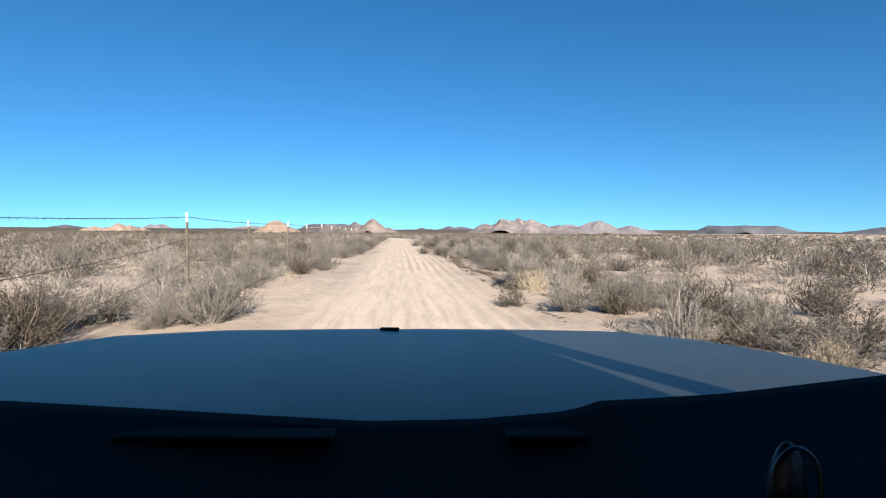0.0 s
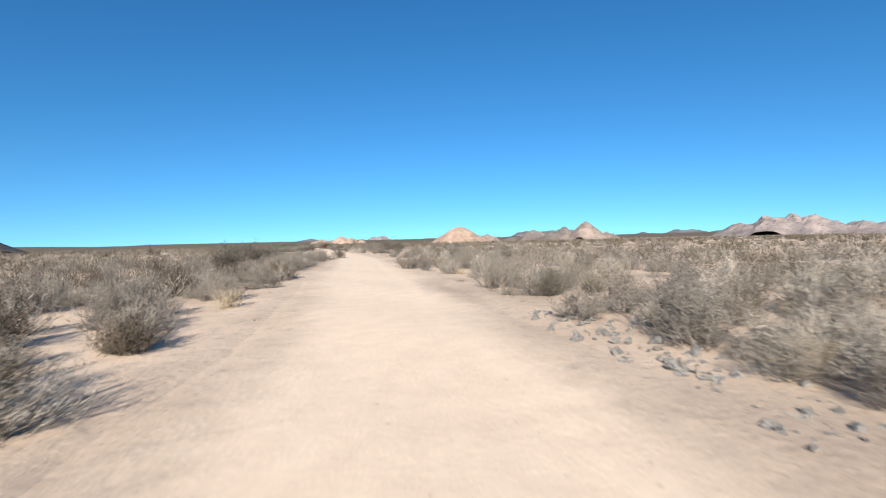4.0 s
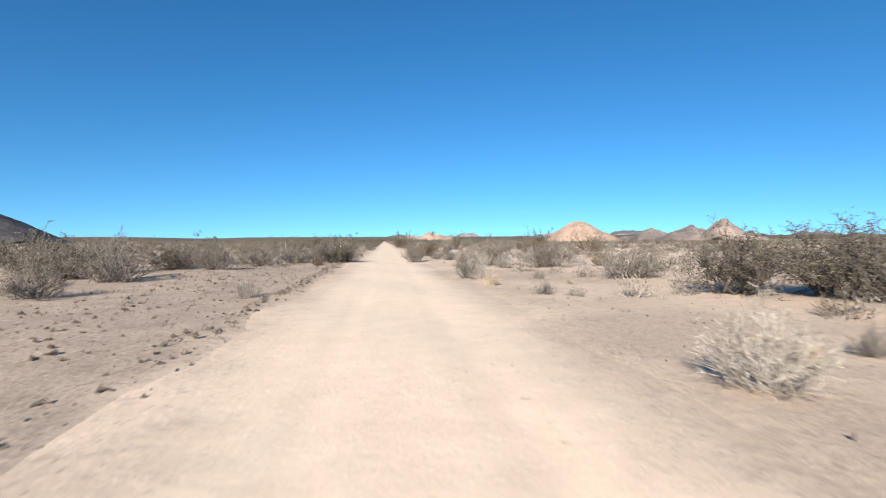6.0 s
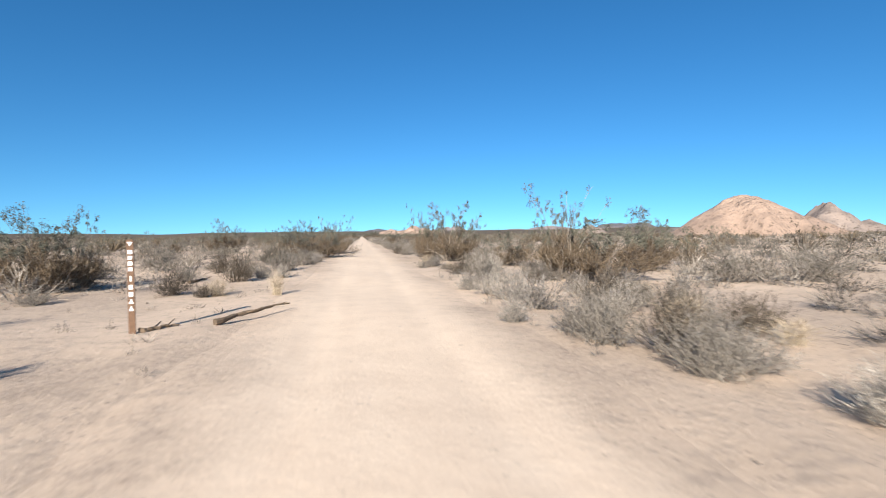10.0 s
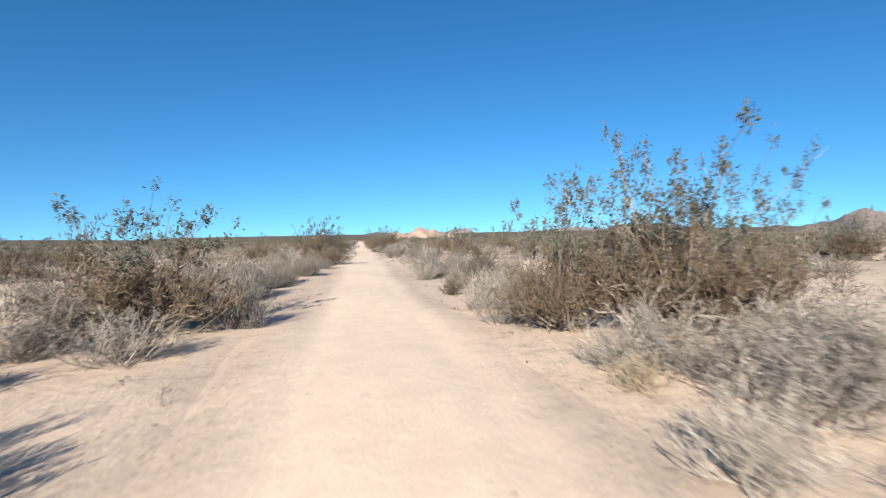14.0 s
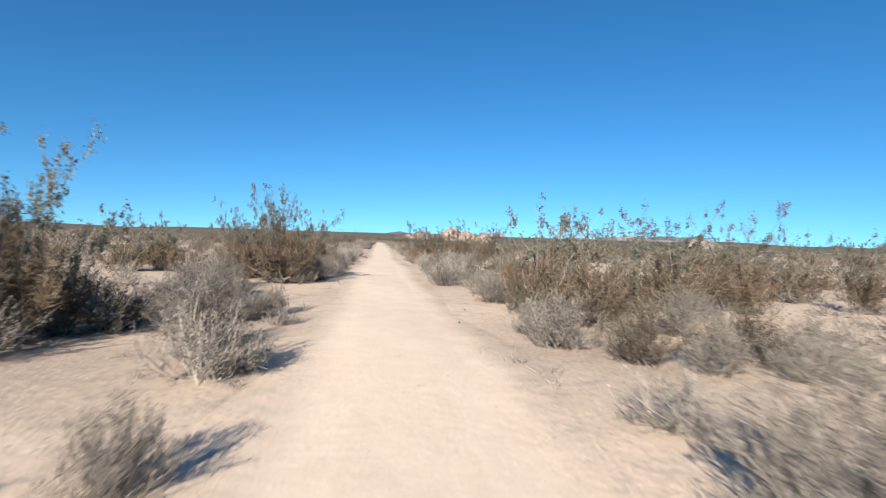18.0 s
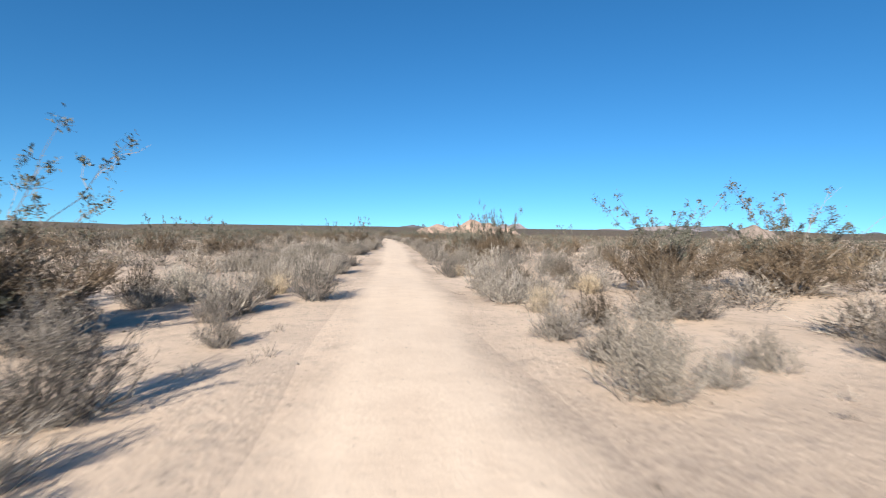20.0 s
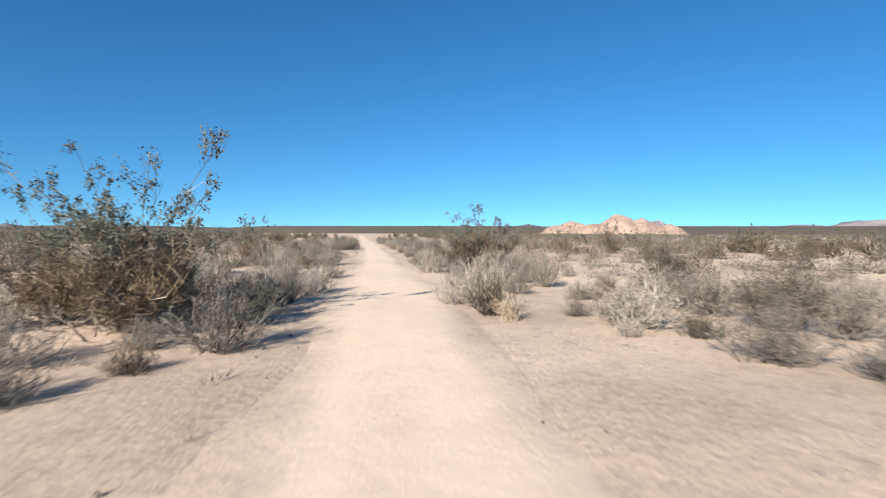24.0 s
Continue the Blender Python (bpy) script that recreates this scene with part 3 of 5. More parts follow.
def build_fallen_branch(x, y, turn, length, seed):
    """A dead branch lying on the sand: one bent, tapering limb with knots, and two broken side twigs."""
    z = float(ground_height(np.array([x]), np.array([y]))[0])
    r = random.Random(seed)
    ob = tagged(new("fallen_branch"), "dark dead branch lying on the sand", "branch", "fallen branches")
    ob.empty_display_size = 0.1
    ob.matrix_basis = pose(x, y, z, 0, 0, turn)
    bm, rings, p = bmesh.new(), [], Vector((0, 0, 0.04))
    for k in range(15):
        rad = (0.045 - 0.0024 * k) * r.uniform(0.85, 1.18)
        rings.append([bm.verts.new(p + Vector((r.uniform(-0.01, 0.01), rad * math.cos(a * 0.8976), rad * math.sin(a * 0.8976)))) for a in range(7)])
        if k in (5, 10):
            twig = bmesh.new()
            side = r.choice((-1, 1))
            tube(twig, p, p + Vector((0.2, side * 0.16, 0.06)), rad * 0.5, 0.006, 5)
            part("side_twig", twig, DEADWOOD, ob)
        p = p + Vector((length / 14, r.uniform(-0.045, 0.045), r.uniform(-0.01, 0.012)))
        p.z = max(0.022, p.z)
    for one, two in zip(rings, rings[1:]):
        for a in range(7):
            bm.faces.new((one[a], one[(a + 1) % 7], two[(a + 1) % 7], two[a]))
    bm.faces.new(list(reversed(rings[0])))
    bm.faces.new(rings[-1])
    part("limb", bm, DEADWOOD, ob)
    return ob


build_stone(17.01, 20.14, 0.17, PALE_STONE, 3)
build_stone(15.76, 20.22, 0.07, None, 5)
build_stone(15.33, 19.11, 0.09, None, 6)
build_stone(36.07, 55.15, 0.08, None, 7)
build_stone(35.38, 54.39, 0.07, None, 8)
build_stone(35.47, 50.95, 0.08, None, 9)
build_stone(34.57, 50.69, 0.08, None, 10)
build_stone(68.09, 187.25, 0.09, None, 11)
build_stone(78.24, 262.68, 0.08, None, 12)
build_stone(71.15, 596.42, 0.10, None, 13)
build_stone(72.45, 581.28, 0.05, None, 14)
build_stone(72.93, 580.67, 0.05, None, 15)
build_stone(78.39, 294.33, 0.22, None, 16)
build_stone(69.12, 294.76, 0.10, None, 17)
build_stone(70.74, 261.84, 0.10, None, 18)
build_fallen_branch(70.75, 329.37, 55, 1.69, 0)
build_fallen_branch(69.77, 329.23, 48, 0.61, 1)
build_fallen_branch(67.93, 337.23, 87, 1.74, 2)
build_fallen_branch(69.20, 292.87, 93, 0.97, 3)


def gravel(name, label, mat, s0, s1, d0, d1, n, size, seed):
    """Loose stones too many to count, along a strip beside the road."""
    r = np.random.RandomState(seed)
    s, d = r.uniform(s0, s1, n), d0 + (d1 - d0) * r.beta(1.3, 1.3, n)
    h = np.interp(s, _stations, _head)
    x = np.interp(s, _stations, _lx) + d * np.cos(h)
    y = np.interp(s, _stations, _ly) + d * np.sin(h)
    z = ground_height(x, y)
    base = np.array([[1, 0, 0], [-1, 0, 0], [0, 1, 0], [0, -1, 0], [0, 0, 0.8], [0, 0, -0.8]], float)
    f = np.array([[0, 2, 4], [2, 1, 4], [1, 3, 4], [3, 0, 4], [2, 0, 5], [1, 2, 5], [3, 1, 5], [0, 3, 5]])
    v = base[None] * r.uniform(0.6, 1.35, (n, 6, 1)) + r.normal(0, 0.16, (n, 6, 3))
    a = r.uniform(0, 6.283, n)
    k = (size[0] + (size[1] - size[0]) * r.uniform(0, 1, n) ** 3)[:, None]
    vx = (v[..., 0] * np.cos(a)[:, None] - v[..., 1] * np.sin(a)[:, None]) * k + x[:, None]
    vy = (v[..., 0] * np.sin(a)[:, None] + v[..., 1] * np.cos(a)[:, None]) * k + y[:, None]
    vz = v[..., 2] * k + (z + 0.15 * k[:, 0])[:, None]
    faces = (np.arange(n)[:, None, None] * 6 + f[None]).reshape(-1, 3)
    ob = new(name, mesh_of(name, np.stack([vx, vy, vz], -1).reshape(-1, 3), faces, mat))
    return tagged(ob, label, "gravel", kind="stuff")


gravel("berm_rubble", "pale broken clods and stones along the cut road edge", PALE_STONE, 62, 135, 2.25, 3.5, 2600, (0.015, 0.10), 9)
gravel("berm_rubble", "loose stones and clods along the cut road edge", STONE, 10, 80, 2.0, 2.75, 2200, (0.01, 0.055), 1)
gravel("gravel", "brown gravel strewn over bare sand", STONE, 20, 60, 2.8, 7.5, 2600, (0.008, 0.04), 2)
gravel("gravel", "brown gravel strewn over the graded shoulder", STONE, 165, 330, -10.0, -2.3, 9000, (0.006, 0.035), 3)
gravel("gravel", "reddish-brown clods and broken soil on the graded shoulder", SOIL, 185, 340, -8.5, -2.5, 9000, (0.008, 0.06), 7)
gravel("berm_rubble", "row of loose stones left along the graded road edge", STONE, 190, 345, -3.1, -2.2, 3400, (0.008, 0.065), 8)
gravel("gravel", "brown gravel strewn over bare sand", STONE, 190, 330, 2.6, 8.5, 2200, (0.008, 0.035), 4)
gravel("pebbles", "small pebbles scattered along the sand track", STONE, -10, 900, -2.6, 2.6, 2600, (0.005, 0.022), 5)
gravel("gravel", "fine gravel and bits of twig beside the track", STONE, 330, 880, -6, 6, 4200, (0.008, 0.035), 6)


# ---------------------------------------------------------------- the car, standing where the drive begins
PAINT = material("dark_blue_car_paint", 0.36, 0.0)
_film = PAINT[1].nodes.new("ShaderNodeTexCoord").outputs["Object"]
_dust = ramp(PAINT[1], grain(PAINT[1], 5, 7, _film, 0.7), (0.30, (0.35,) * 3), (0.70, (0.62,) * 3))
PAINT[1].links.new(mix(PAINT[1], (0.004, 0.012, 0.022), (0.085, 0.082, 0.074), _dust), PAINT[2].inputs["Base Color"])
PAINT[2].inputs["Specular IOR Level"].default_value = 0.09
PAINT[2].inputs["Coat Weight"].default_value = 0.04
PAINT[2].inputs["Coat Roughness"].default_value = 0.2
bump(PAINT[1], PAINT[2], grain(PAINT[1], 40, 5, PAINT[1].nodes.new("ShaderNodeTexCoord").outputs["Object"]), 0.03, 0.002)
PAINT = PAINT[0]
DASH = plain("black_dashboard_plastic", (0.005, 0.005, 0.0055), 0.75, 0.0, 0.2, 60)
RUBBER = plain("black_rubber", (0.010, 0.010, 0.010), 0.85, 0.0, 0.2, 40)
CHROME = plain("smoked_chrome", (0.07, 0.075, 0.085), 0.4, 1.0, 0.05)


def bonnet_top(x, y):
    return 1.094 - 0.0545 * y - 0.02 * np.exp(-((x + 0.15) / 0.02) ** 2) * 0.2


def build_car():
    cx, cy, ch = station(0, -0.2)
    car = tagged(new("car"), "dark blue off-road car with a broad flat bonnet", "car")
    car.matrix_basis = pose(cx, cy, 0, 0, 0, math.degrees(ch) - 5.0)
    xs = np.linspace(-1.24, 1.02, 60)
    front = np.interp(xs, (-1.24, -1.2, -1.09, -0.78, -0.2, 0.3, 0.62, 0.84, 0.946, 1.02), (1.15, 1.40, 1.685, 1.83, 1.89, 1.875, 1.83, 1.63, 1.38, 1.12))
    rows = []
    for k in range(24):
        y = 0.62 + (front - 0.62) * k / 23
        rows.append(np.stack([xs, y, bonnet_top(xs, y)], 1))
    for out, down in ((0.012, 0.006), (0.02, 0.03), (0.012, 0.05)):
        rows.append(np.stack([xs, front + out, bonnet_top(xs, front) - down], 1))
    me = mesh_of("bonnet", np.concatenate(rows), sheet_faces(len(rows), 60), PAINT, True)
    bonnet = tagged(new("bonnet", me), "glossy dark blue bonnet reflecting the sky")
    bonnet.parent = car
    # side and nose panels under the bonnet's rim
    rows = [np.stack([xs * (1 - 0.02 * j), front + 0.008 - 0.03 * j * (j > 2), np.full(60, 1.02 - 0.045 - 0.13 * j) + (front - 1.5) * -0.0545], 1) for j in range(6)]
    nose = tagged(new("nose_panel", mesh_of("nose_panel", np.concatenate(rows), sheet_faces(6, 60), PAINT, True)))
    nose.parent = car
    for side in (-1, 1):
        bm = bmesh.new()
        slab(bm, (-0.09 if side < 0 else -0.03, -0.5, 0.42), (0.03 if side < 0 else 0.09, 0.55, 0.98), 0.03)
        fender = part("fender", bm, PAINT, car)
        fender.location = (-0.11 + side * 1.08, 0.62, 0)
        for axle in (0.98, -1.72):
            bm = bmesh.new()
            tube(bm, (-0.12, 0, 0), (0.12, 0, 0), 0.37, 0.37, 28)
            bmesh.ops.bevel(bm, geom=[e for e in bm.edges if abs(e.verts[0].co.x - e.verts[1].co.x) < 1e-5], offset=0.04, segments=3, affect="EDGES")
            wheel = part("tyre", bm, RUBBER, car, "black off-road tyre")
            wheel.location = (-0.11 + side * 0.90, axle, 0.385)
            bm = bmesh.new()
            tube(bm, (side * 0.10, 0, 0), (side * 0.128, 0, 0), 0.21, 0.19, 20)
            part("rim", bm, CHROME, wheel, "grey metal wheel rim")
    bm = bmesh.new()
    slab(bm, (-0.95, 0.25, 0.50), (0.75, 1.45, 0.88), 0.04)
    part("engine_bay", bm, DASH, car)
    # cabin, out of view: roof, pillars, doors and tailgate added to shade the dashboard and the rear of the bonnet
    bm = bmesh.new()
    slab(bm, (-0.96, -2.3, 1.80), (0.74, 0.32, 1.87), 0.025)
    part("roof", bm, PAINT, car)
    bm = bmesh.new()
    slab(bm, (-0.95, -2.42, 0.42), (0.73, -2.32, 1.82), 0.03)
    part("tailgate", bm, PAINT, car)
    for side in (-1, 1):
        bm = bmesh.new()
        slab(bm, (-0.04, -2.35, 0.42), (0.04, 0.12, 1.08), 0.02)
        door = part("side_panel", bm, PAINT, car)
        door.location.x = -0.11 + side * 0.86
        # closed over the side windows, added to keep the sun off the dashboard
        bm = bmesh.new()
        slab(bm, (-0.03, -2.35, 1.06), (0.03, -0.05, 1.81), 0.015)
        shade_panel = part("rear_quarter_panel", bm, PAINT, car)
        shade_panel.location.x = -0.11 + side * 0.83
        for y0, y1 in ((0.50, 0.24), (-0.62, -0.66), (-1.60, -1.66), (-2.30, -2.26)):
            bm = bmesh.new()
            tube(bm, (side * 0.86, y0, 1.04), (side * 0.76, y1, 1.82), 0.045, 0.04, 8)
            pillar = part("pillar", bm, PAINT, car)
            pillar.location.x = -0.11
    bm = bmesh.new()
    slab(bm, (-0.055, -0.012, 0.0), (0.015, 0.012, 0.009), 0.003)
    badge = part("bonnet_nozzle", bm, DASH, car, "small black bonnet nozzle")
    badge.location = (-0.175, 1.86, float(bonnet_top(0.0, 1.86)) - 0.002)
    # dashboard and the dark strip below the windscreen
    dx = np.linspace(-0.93, 0.71, 70)
    lip = 1.35 - np.interp(dx, (-0.95, -0.52, -0.09, 0.04, 0.15, 0.195, 0.215, 0.34, 0.52, 0.95), (0.190, 0.202, 0.225, 0.222, 0.212, 0.197, 0.1985, 0.190, 0.168, 0.125))
    rows = []
    for k, (y, drop) in enumerate(((0.66, 0.16), (0.605, 0.012), (0.60, 0.0), (0.585, 0.004), (0.54, 0.02), (0.45, 0.035), (0.36, 0.045), (0.30, 0.06), (0.24, 0.20))):
        rows.append(np.stack([dx, np.full(70, y), lip - drop], 1))
    dash = tagged(new("dashboard", mesh_of("dashboard", np.concatenate(rows), sheet_faces(len(rows), 70), DASH, True)), "matt black dashboard top")
    dash.parent = car
    for x0, x1 in ((-0.36, -0.12), (0.07, 0.16)):
        bm = bmesh.new()
        slab(bm, (x0, 0.545, 0), (x1, 0.575, 0.006), 0.003)
        slot = part("demister_slot", bm, RUBBER, car, "long black demister slot")
        slot.location.z = float(np.interp((x0 + x1) / 2, dx, lip)) - 0.012
    bm = bmesh.new()
    for k in range(18):
        a, b = -1.0 + k * 0.105, -1.0 + (k + 1) * 0.105
        tube(bm, (a, 0.70 + 0.05 * a * a, 1.048 - 0.02 * math.cos(a * 2)), (b, 0.70 + 0.05 * b * b, 1.048 - 0.02 * math.cos(b * 2)), 0.010, sides=6)
    part("wiper_blade", bm, RUBBER, car, "black windscreen wiper blade")
    bm = bmesh.new()
    for k in range(16):
        a, b = math.pi * k / 16, math.pi * (k + 1) / 16
        tube(bm, (0.021 * math.cos(a), 0, 0.034 * math.sin(a)), (0.021 * math.cos(b), 0, 0.034 * math.sin(b)), 0.002, sides=6)
    for sx in (-1, 1):
        tube(bm, (sx * 0.021, 0, 0), (sx * 0.024, 0, -0.10), 0.002, sides=6)
    vent = part("air_vent", bm, CHROME, car, "rounded air vent with a thin chrome bezel")
    vent.location = (0.297, 0.42, 1.35 - 0.213)
    bm = bmesh.new()
    bmesh.ops.create_uvsphere(bm, u_segments=20, v_segments=12, radius=0.5, matrix=Matrix.Diagonal((0.038, 0.02, 0.13, 1)))
    bulb = part("vent_face", bm, CHROME, vent)
    bulb.location = (0, 0.012, -0.03)
    return car


build_car()


# ---------------------------------------------------------------- plants
def spikes(base, tip, width):
    """Thin three-sided tapering twigs from base points to tips."""
    n = len(base)
    axis = tip - base
    axis = axis / (np.linalg.norm(axis, axis=1, keepdims=True) + 1e-9)
    side = np.cross(axis, np.where(np.abs(axis[:, 2:3]) > 0.9, [[1.0, 0, 0]], [[0, 0, 1.0]]))
    side = side / (np.linalg.norm(side, axis=1, keepdims=True) + 1e-9)
    up = np.cross(axis, side)
    w = np.reshape(width, (-1, 1)) * np.ones((n, 1))
    ring = [base + w * (math.cos(a) * side + math.sin(a) * up) for a in (0, 2.094, 4.189)]
    verts = np.stack(ring + [tip], 1).reshape(-1, 3)
    k = np.arange(n)[:, None, None] * 4
    faces = (k + np.array([[0, 1, 3], [1, 2, 3], [2, 0, 3]])[None]).reshape(-1, 3)
    return verts, faces


def limbs(paths, r0, r1):
    """Three-sided tubes along bent paths, given as (count, points, 3)."""
    n, m, _ = paths.shape
    axis = np.gradient(paths, axis=1)
    axis /= np.linalg.norm(axis, axis=2, keepdims=True) + 1e-9
    side = np.cross(axis, [0.31, 0.95, 0.05])
    side /= np.linalg.norm(side, axis=2, keepdims=True) + 1e-9
    up = np.cross(axis, side)
    rad = np.linspace(r0, r1, m)[None, :, None]
    ring = np.stack([paths + rad * (math.cos(a) * side + math.sin(a) * up) for a in (0, 2.094, 4.189)], 2)
    verts = ring.reshape(-1, 3)
    f = []
    for j in range(m - 1):
        for k in range(3):
            q = [j * 3 + k, j * 3 + (k + 1) % 3, (j + 1) * 3 + (k + 1) % 3, (j + 1) * 3 + k]
            f += [[q[0], q[1], q[2]], [q[0], q[2], q[3]]]
    faces = (np.arange(n)[:, None, None] * (m * 3) + np.array(f)[None]).reshape(-1, 3)
    return verts, faces


def leaves(at, size, r):
    """Small folded leaves: two triangles with a crease, turned at random."""
    n = len(at)
    a = r.normal(size=(n, 3))
    a /= np.linalg.norm(a, axis=1, keepdims=True)
    b = np.cross(a, r.normal(size=(n, 3)))
    b /= np.linalg.norm(b, axis=1, keepdims=True)
    c = np.cross(a, b)
    s = (size * r.uniform(0.6, 1.4, n))[:, None]
    verts = np.stack([at - a * s, at + b * s * 0.45 + c * s * 0.2, at + a * s, at - b * s * 0.45 + c * s * 0.2], 1).reshape(-1, 3)
    k = np.arange(n)[:, None, None] * 4
    return verts, (k + np.array([[0, 1, 2], [0, 2, 3]])[None]).reshape(-1, 3)


def blades(base, tip, width, r):
    """The finest twigs: one sliver each, turned at random."""
    side = np.cross(tip - base, r.normal(size=base.shape))
    side *= width / (np.linalg.norm(side, axis=1, keepdims=True) + 1e-9)
    verts = np.stack([base - side, base + side, tip], 1).reshape(-1, 3)
    return verts, np.arange(len(verts)).reshape(-1, 3)


def joined(*pieces):
    verts, faces, n = [], [], 0
    for v, f in pieces:
        verts.append(v)
        faces.append(f + n)
        n += len(v)
    return np.concatenate(verts), np.concatenate(faces)


def spread(r, n, most, least=0.0, power=1.0):
    """Directions that fan out from upright by least to most degrees."""
    lean = np.radians(least + (most - least) * r.uniform(0, 1, n) ** power)
    a = r.uniform(0, 6.283, n)
    return np.stack([np.sin(lean) * np.cos(a), np.sin(lean) * np.sin(a), np.cos(lean)], 1)


def arcs(r, ends, base_spread, points=6, sway=0.02):
    """Bent stems that start at the crown, go outward and turn up to their ends."""
    n = len(ends)
    start = np.stack([r.normal(0, base_spread, n), r.normal(0, base_spread, n), np.full(n, -0.02)], 1)
    mid = start + (ends - start) * np.stack([r.uniform(0.5, 0.9, n), r.uniform(0.5, 0.9, n), r.uniform(0.28, 0.5, n)], 1)
    t = np.linspace(0, 1, points)[None, :, None]
    p = start[:, None] * (1 - t) ** 2 + 2 * mid[:, None] * t * (1 - t) + ends[:, None] * t * t
    return p + r.normal(0, sway, p.shape) * np.sin(t * 3.0)


def dome(r, n, top, fall, least=0.6, lumps=0.2):
    """Ends of stems all over a lumpy dome, 1 wide."""
    rho, phi = 0.5 * r.uniform(0, 1, n) ** 0.55, r.uniform(0, 6.283, n)
    k = 1 + lumps * np.sin(phi * 2 + r.uniform(0, 6)) + lumps * 0.7 * np.sin(phi * 5 + r.uniform(0, 6))
    z = top * (1 - fall * (rho / 0.5) ** 2.2) * r.uniform(least, 1.0, n) * (0.7 + 0.3 * k)
    return np.stack([rho * np.cos(phi) * k, rho * np.sin(phi) * k, np.maximum(z, 0.04)], 1)


def twigs_on(r, paths, per, lo, reach, rise=0.3, wild=0.6):
    """Side twigs along the outer part of stems: their roots and tips, and the stem each grows from."""
    n, m, _ = paths.shape
    k = np.repeat(np.arange(n), per)
    f = r.uniform(lo, 1.0, len(k)) * (m - 1.001)
    i = f.astype(int)
    step = paths[k, i + 1] - paths[k, i]
    root = paths[k, i] + step * (f - i)[:, None]
    grow = step / (np.linalg.norm(step, axis=1, keepdims=True) + 1e-9) + r.normal(0, wild, (len(k), 3)) + [0, 0, rise]
    grow /= np.linalg.norm(grow, axis=1, keepdims=True)
    tip = root + grow * r.uniform(*reach, len(k))[:, None]
    tip[:, 2] = np.abs(tip[:, 2])
    return root, tip


def creosote_mesh(seed, stems=40, tall=14, fine=1.0):
    """Unit creosote, 1 high and 1 wide: pale crooked stems that fan out from the crown, a rusty haze of dry twigs over them,
    and tall leaning wands that carry their leaves in separate tufts. fine: how many times finer its twigs are, for the largest bushes."""
    r = np.random.RandomState(seed)
    thin = fine ** -0.5
    low = arcs(r, dome(r, stems, 0.55, 0.40, 0.5, 0.25), 0.045, 7, 0.034)
    phi, rho = r.uniform(0, 6.283, tall), 0.10 + 0.56 * r.uniform(0, 1, tall) ** 0.7
    ends = np.stack([rho * np.cos(phi), rho * np.sin(phi), 0.56 + 0.40 * r.uniform(0, 1, tall) ** 1.5], 1)
    ends[0, 2] = 0.98
    # they rise steeply and lean outward towards their tips
    t = np.linspace(0, 1, 8)[None, :, None]
    foot = np.stack([r.normal(0, 0.05, tall), r.normal(0, 0.05, tall), np.full(tall, -0.02)], 1)[:, None]
    high = foot + (ends[:, None] - foot) * np.concatenate([t ** 1.35, t ** 1.35, t ** 0.92], 2) + r.normal(0, 0.016, (tall, 8, 3)) * np.sin(t * 3.0)
    # the wands fork towards their ends
    k = np.repeat(np.arange(tall), 4)
    f = r.uniform(0.52, 0.95, len(k)) * 6.999
    i = f.astype(int)
    fork0 = high[k, i] + (high[k, i + 1] - high[k, i]) * (f - i)[:, None]
    out = np.stack([np.cos(phi)[k], np.sin(phi)[k], np.zeros(len(k))], 1) * 0.4 + r.normal(0, 0.5, (len(k), 3)) + [0, 0, 0.75]
    fork1 = fork0 + out / np.linalg.norm(out, axis=1, keepdims=True) * r.uniform(0.08, 0.20, len(k))[:, None]
    t = np.linspace(0, 1, 4)[None, :, None]
    forks = fork0[:, None] * (1 - t) + fork1[:, None] * t + r.normal(0, 0.01, (len(k), 4, 3)) * np.sin(t * 3.1)
    dead = arcs(r, dome(r, 22, 0.26, 0.6, 0.3), 0.10, 6, 0.03)
    rs, ts = twigs_on(r, low, 4, 0.25, (0.10, 0.24), 0.5, 0.6)
    rd, td = twigs_on(r, dead, 5, 0.3, (0.05, 0.15), 0.1, 0.8)
    stems_ = joined(limbs(low, 0.0098, 0.0026), limbs(high, 0.0042, 0.0013), limbs(forks, 0.0020, 0.0010), limbs(dead, 0.0055, 0.002),
                    spikes(rs, ts, 0.0026), spikes(rd, td, 0.0026 * thin))
    # dry twigs, thickest over the outside of the bush
    root, tip = twigs_on(r, low, int(36 * fine), 0.44, (0.05, 0.17), 0.45, 0.75)
    c = np.repeat(np.arange(len(root)), 3)
    b0 = root[c] + (tip - root)[c] * r.uniform(0.3, 0.9, len(c))[:, None]
    b1 = b0 + r.normal(0, 0.028, b0.shape) + [0, 0, 0.022]
    at = root[c] + (tip - root)[c] * r.uniform(0.3, 1.1, len(c))[:, None] + r.normal(0, 0.01, (len(c), 3))
    at = at[r.uniform(0, 1, len(at)) < np.clip(at[:, 2] * 2.0 - 0.15, 0.05, 0.85)]
    haze = joined(blades(root, tip, 0.0034 * thin, r), blades(b0, b1, 0.0028 * thin, r), leaves(at, 0.0092 * thin, r))
    # leaves in tufts on the wands' ends and forks
    mid = high[:, 5] + r.normal(0, 0.02, (tall, 3))
    tufts = np.concatenate([high[:, -1], fork1, fork0 * 0.45 + fork1 * 0.55, mid])
    tufts = tufts[(r.uniform(0, 1, len(tufts)) < 0.58) | (np.arange(len(tufts)) < tall)]
    size = r.uniform(0.010, 0.025, len(tufts))
    c = np.repeat(np.arange(len(tufts)), int(20 * fine))
    at = tufts[c] + r.normal(0, 1, (len(c), 3)) * size[c][:, None] * [1, 1, 1.3]
    c2 = np.repeat(np.arange(len(tufts)), 5)
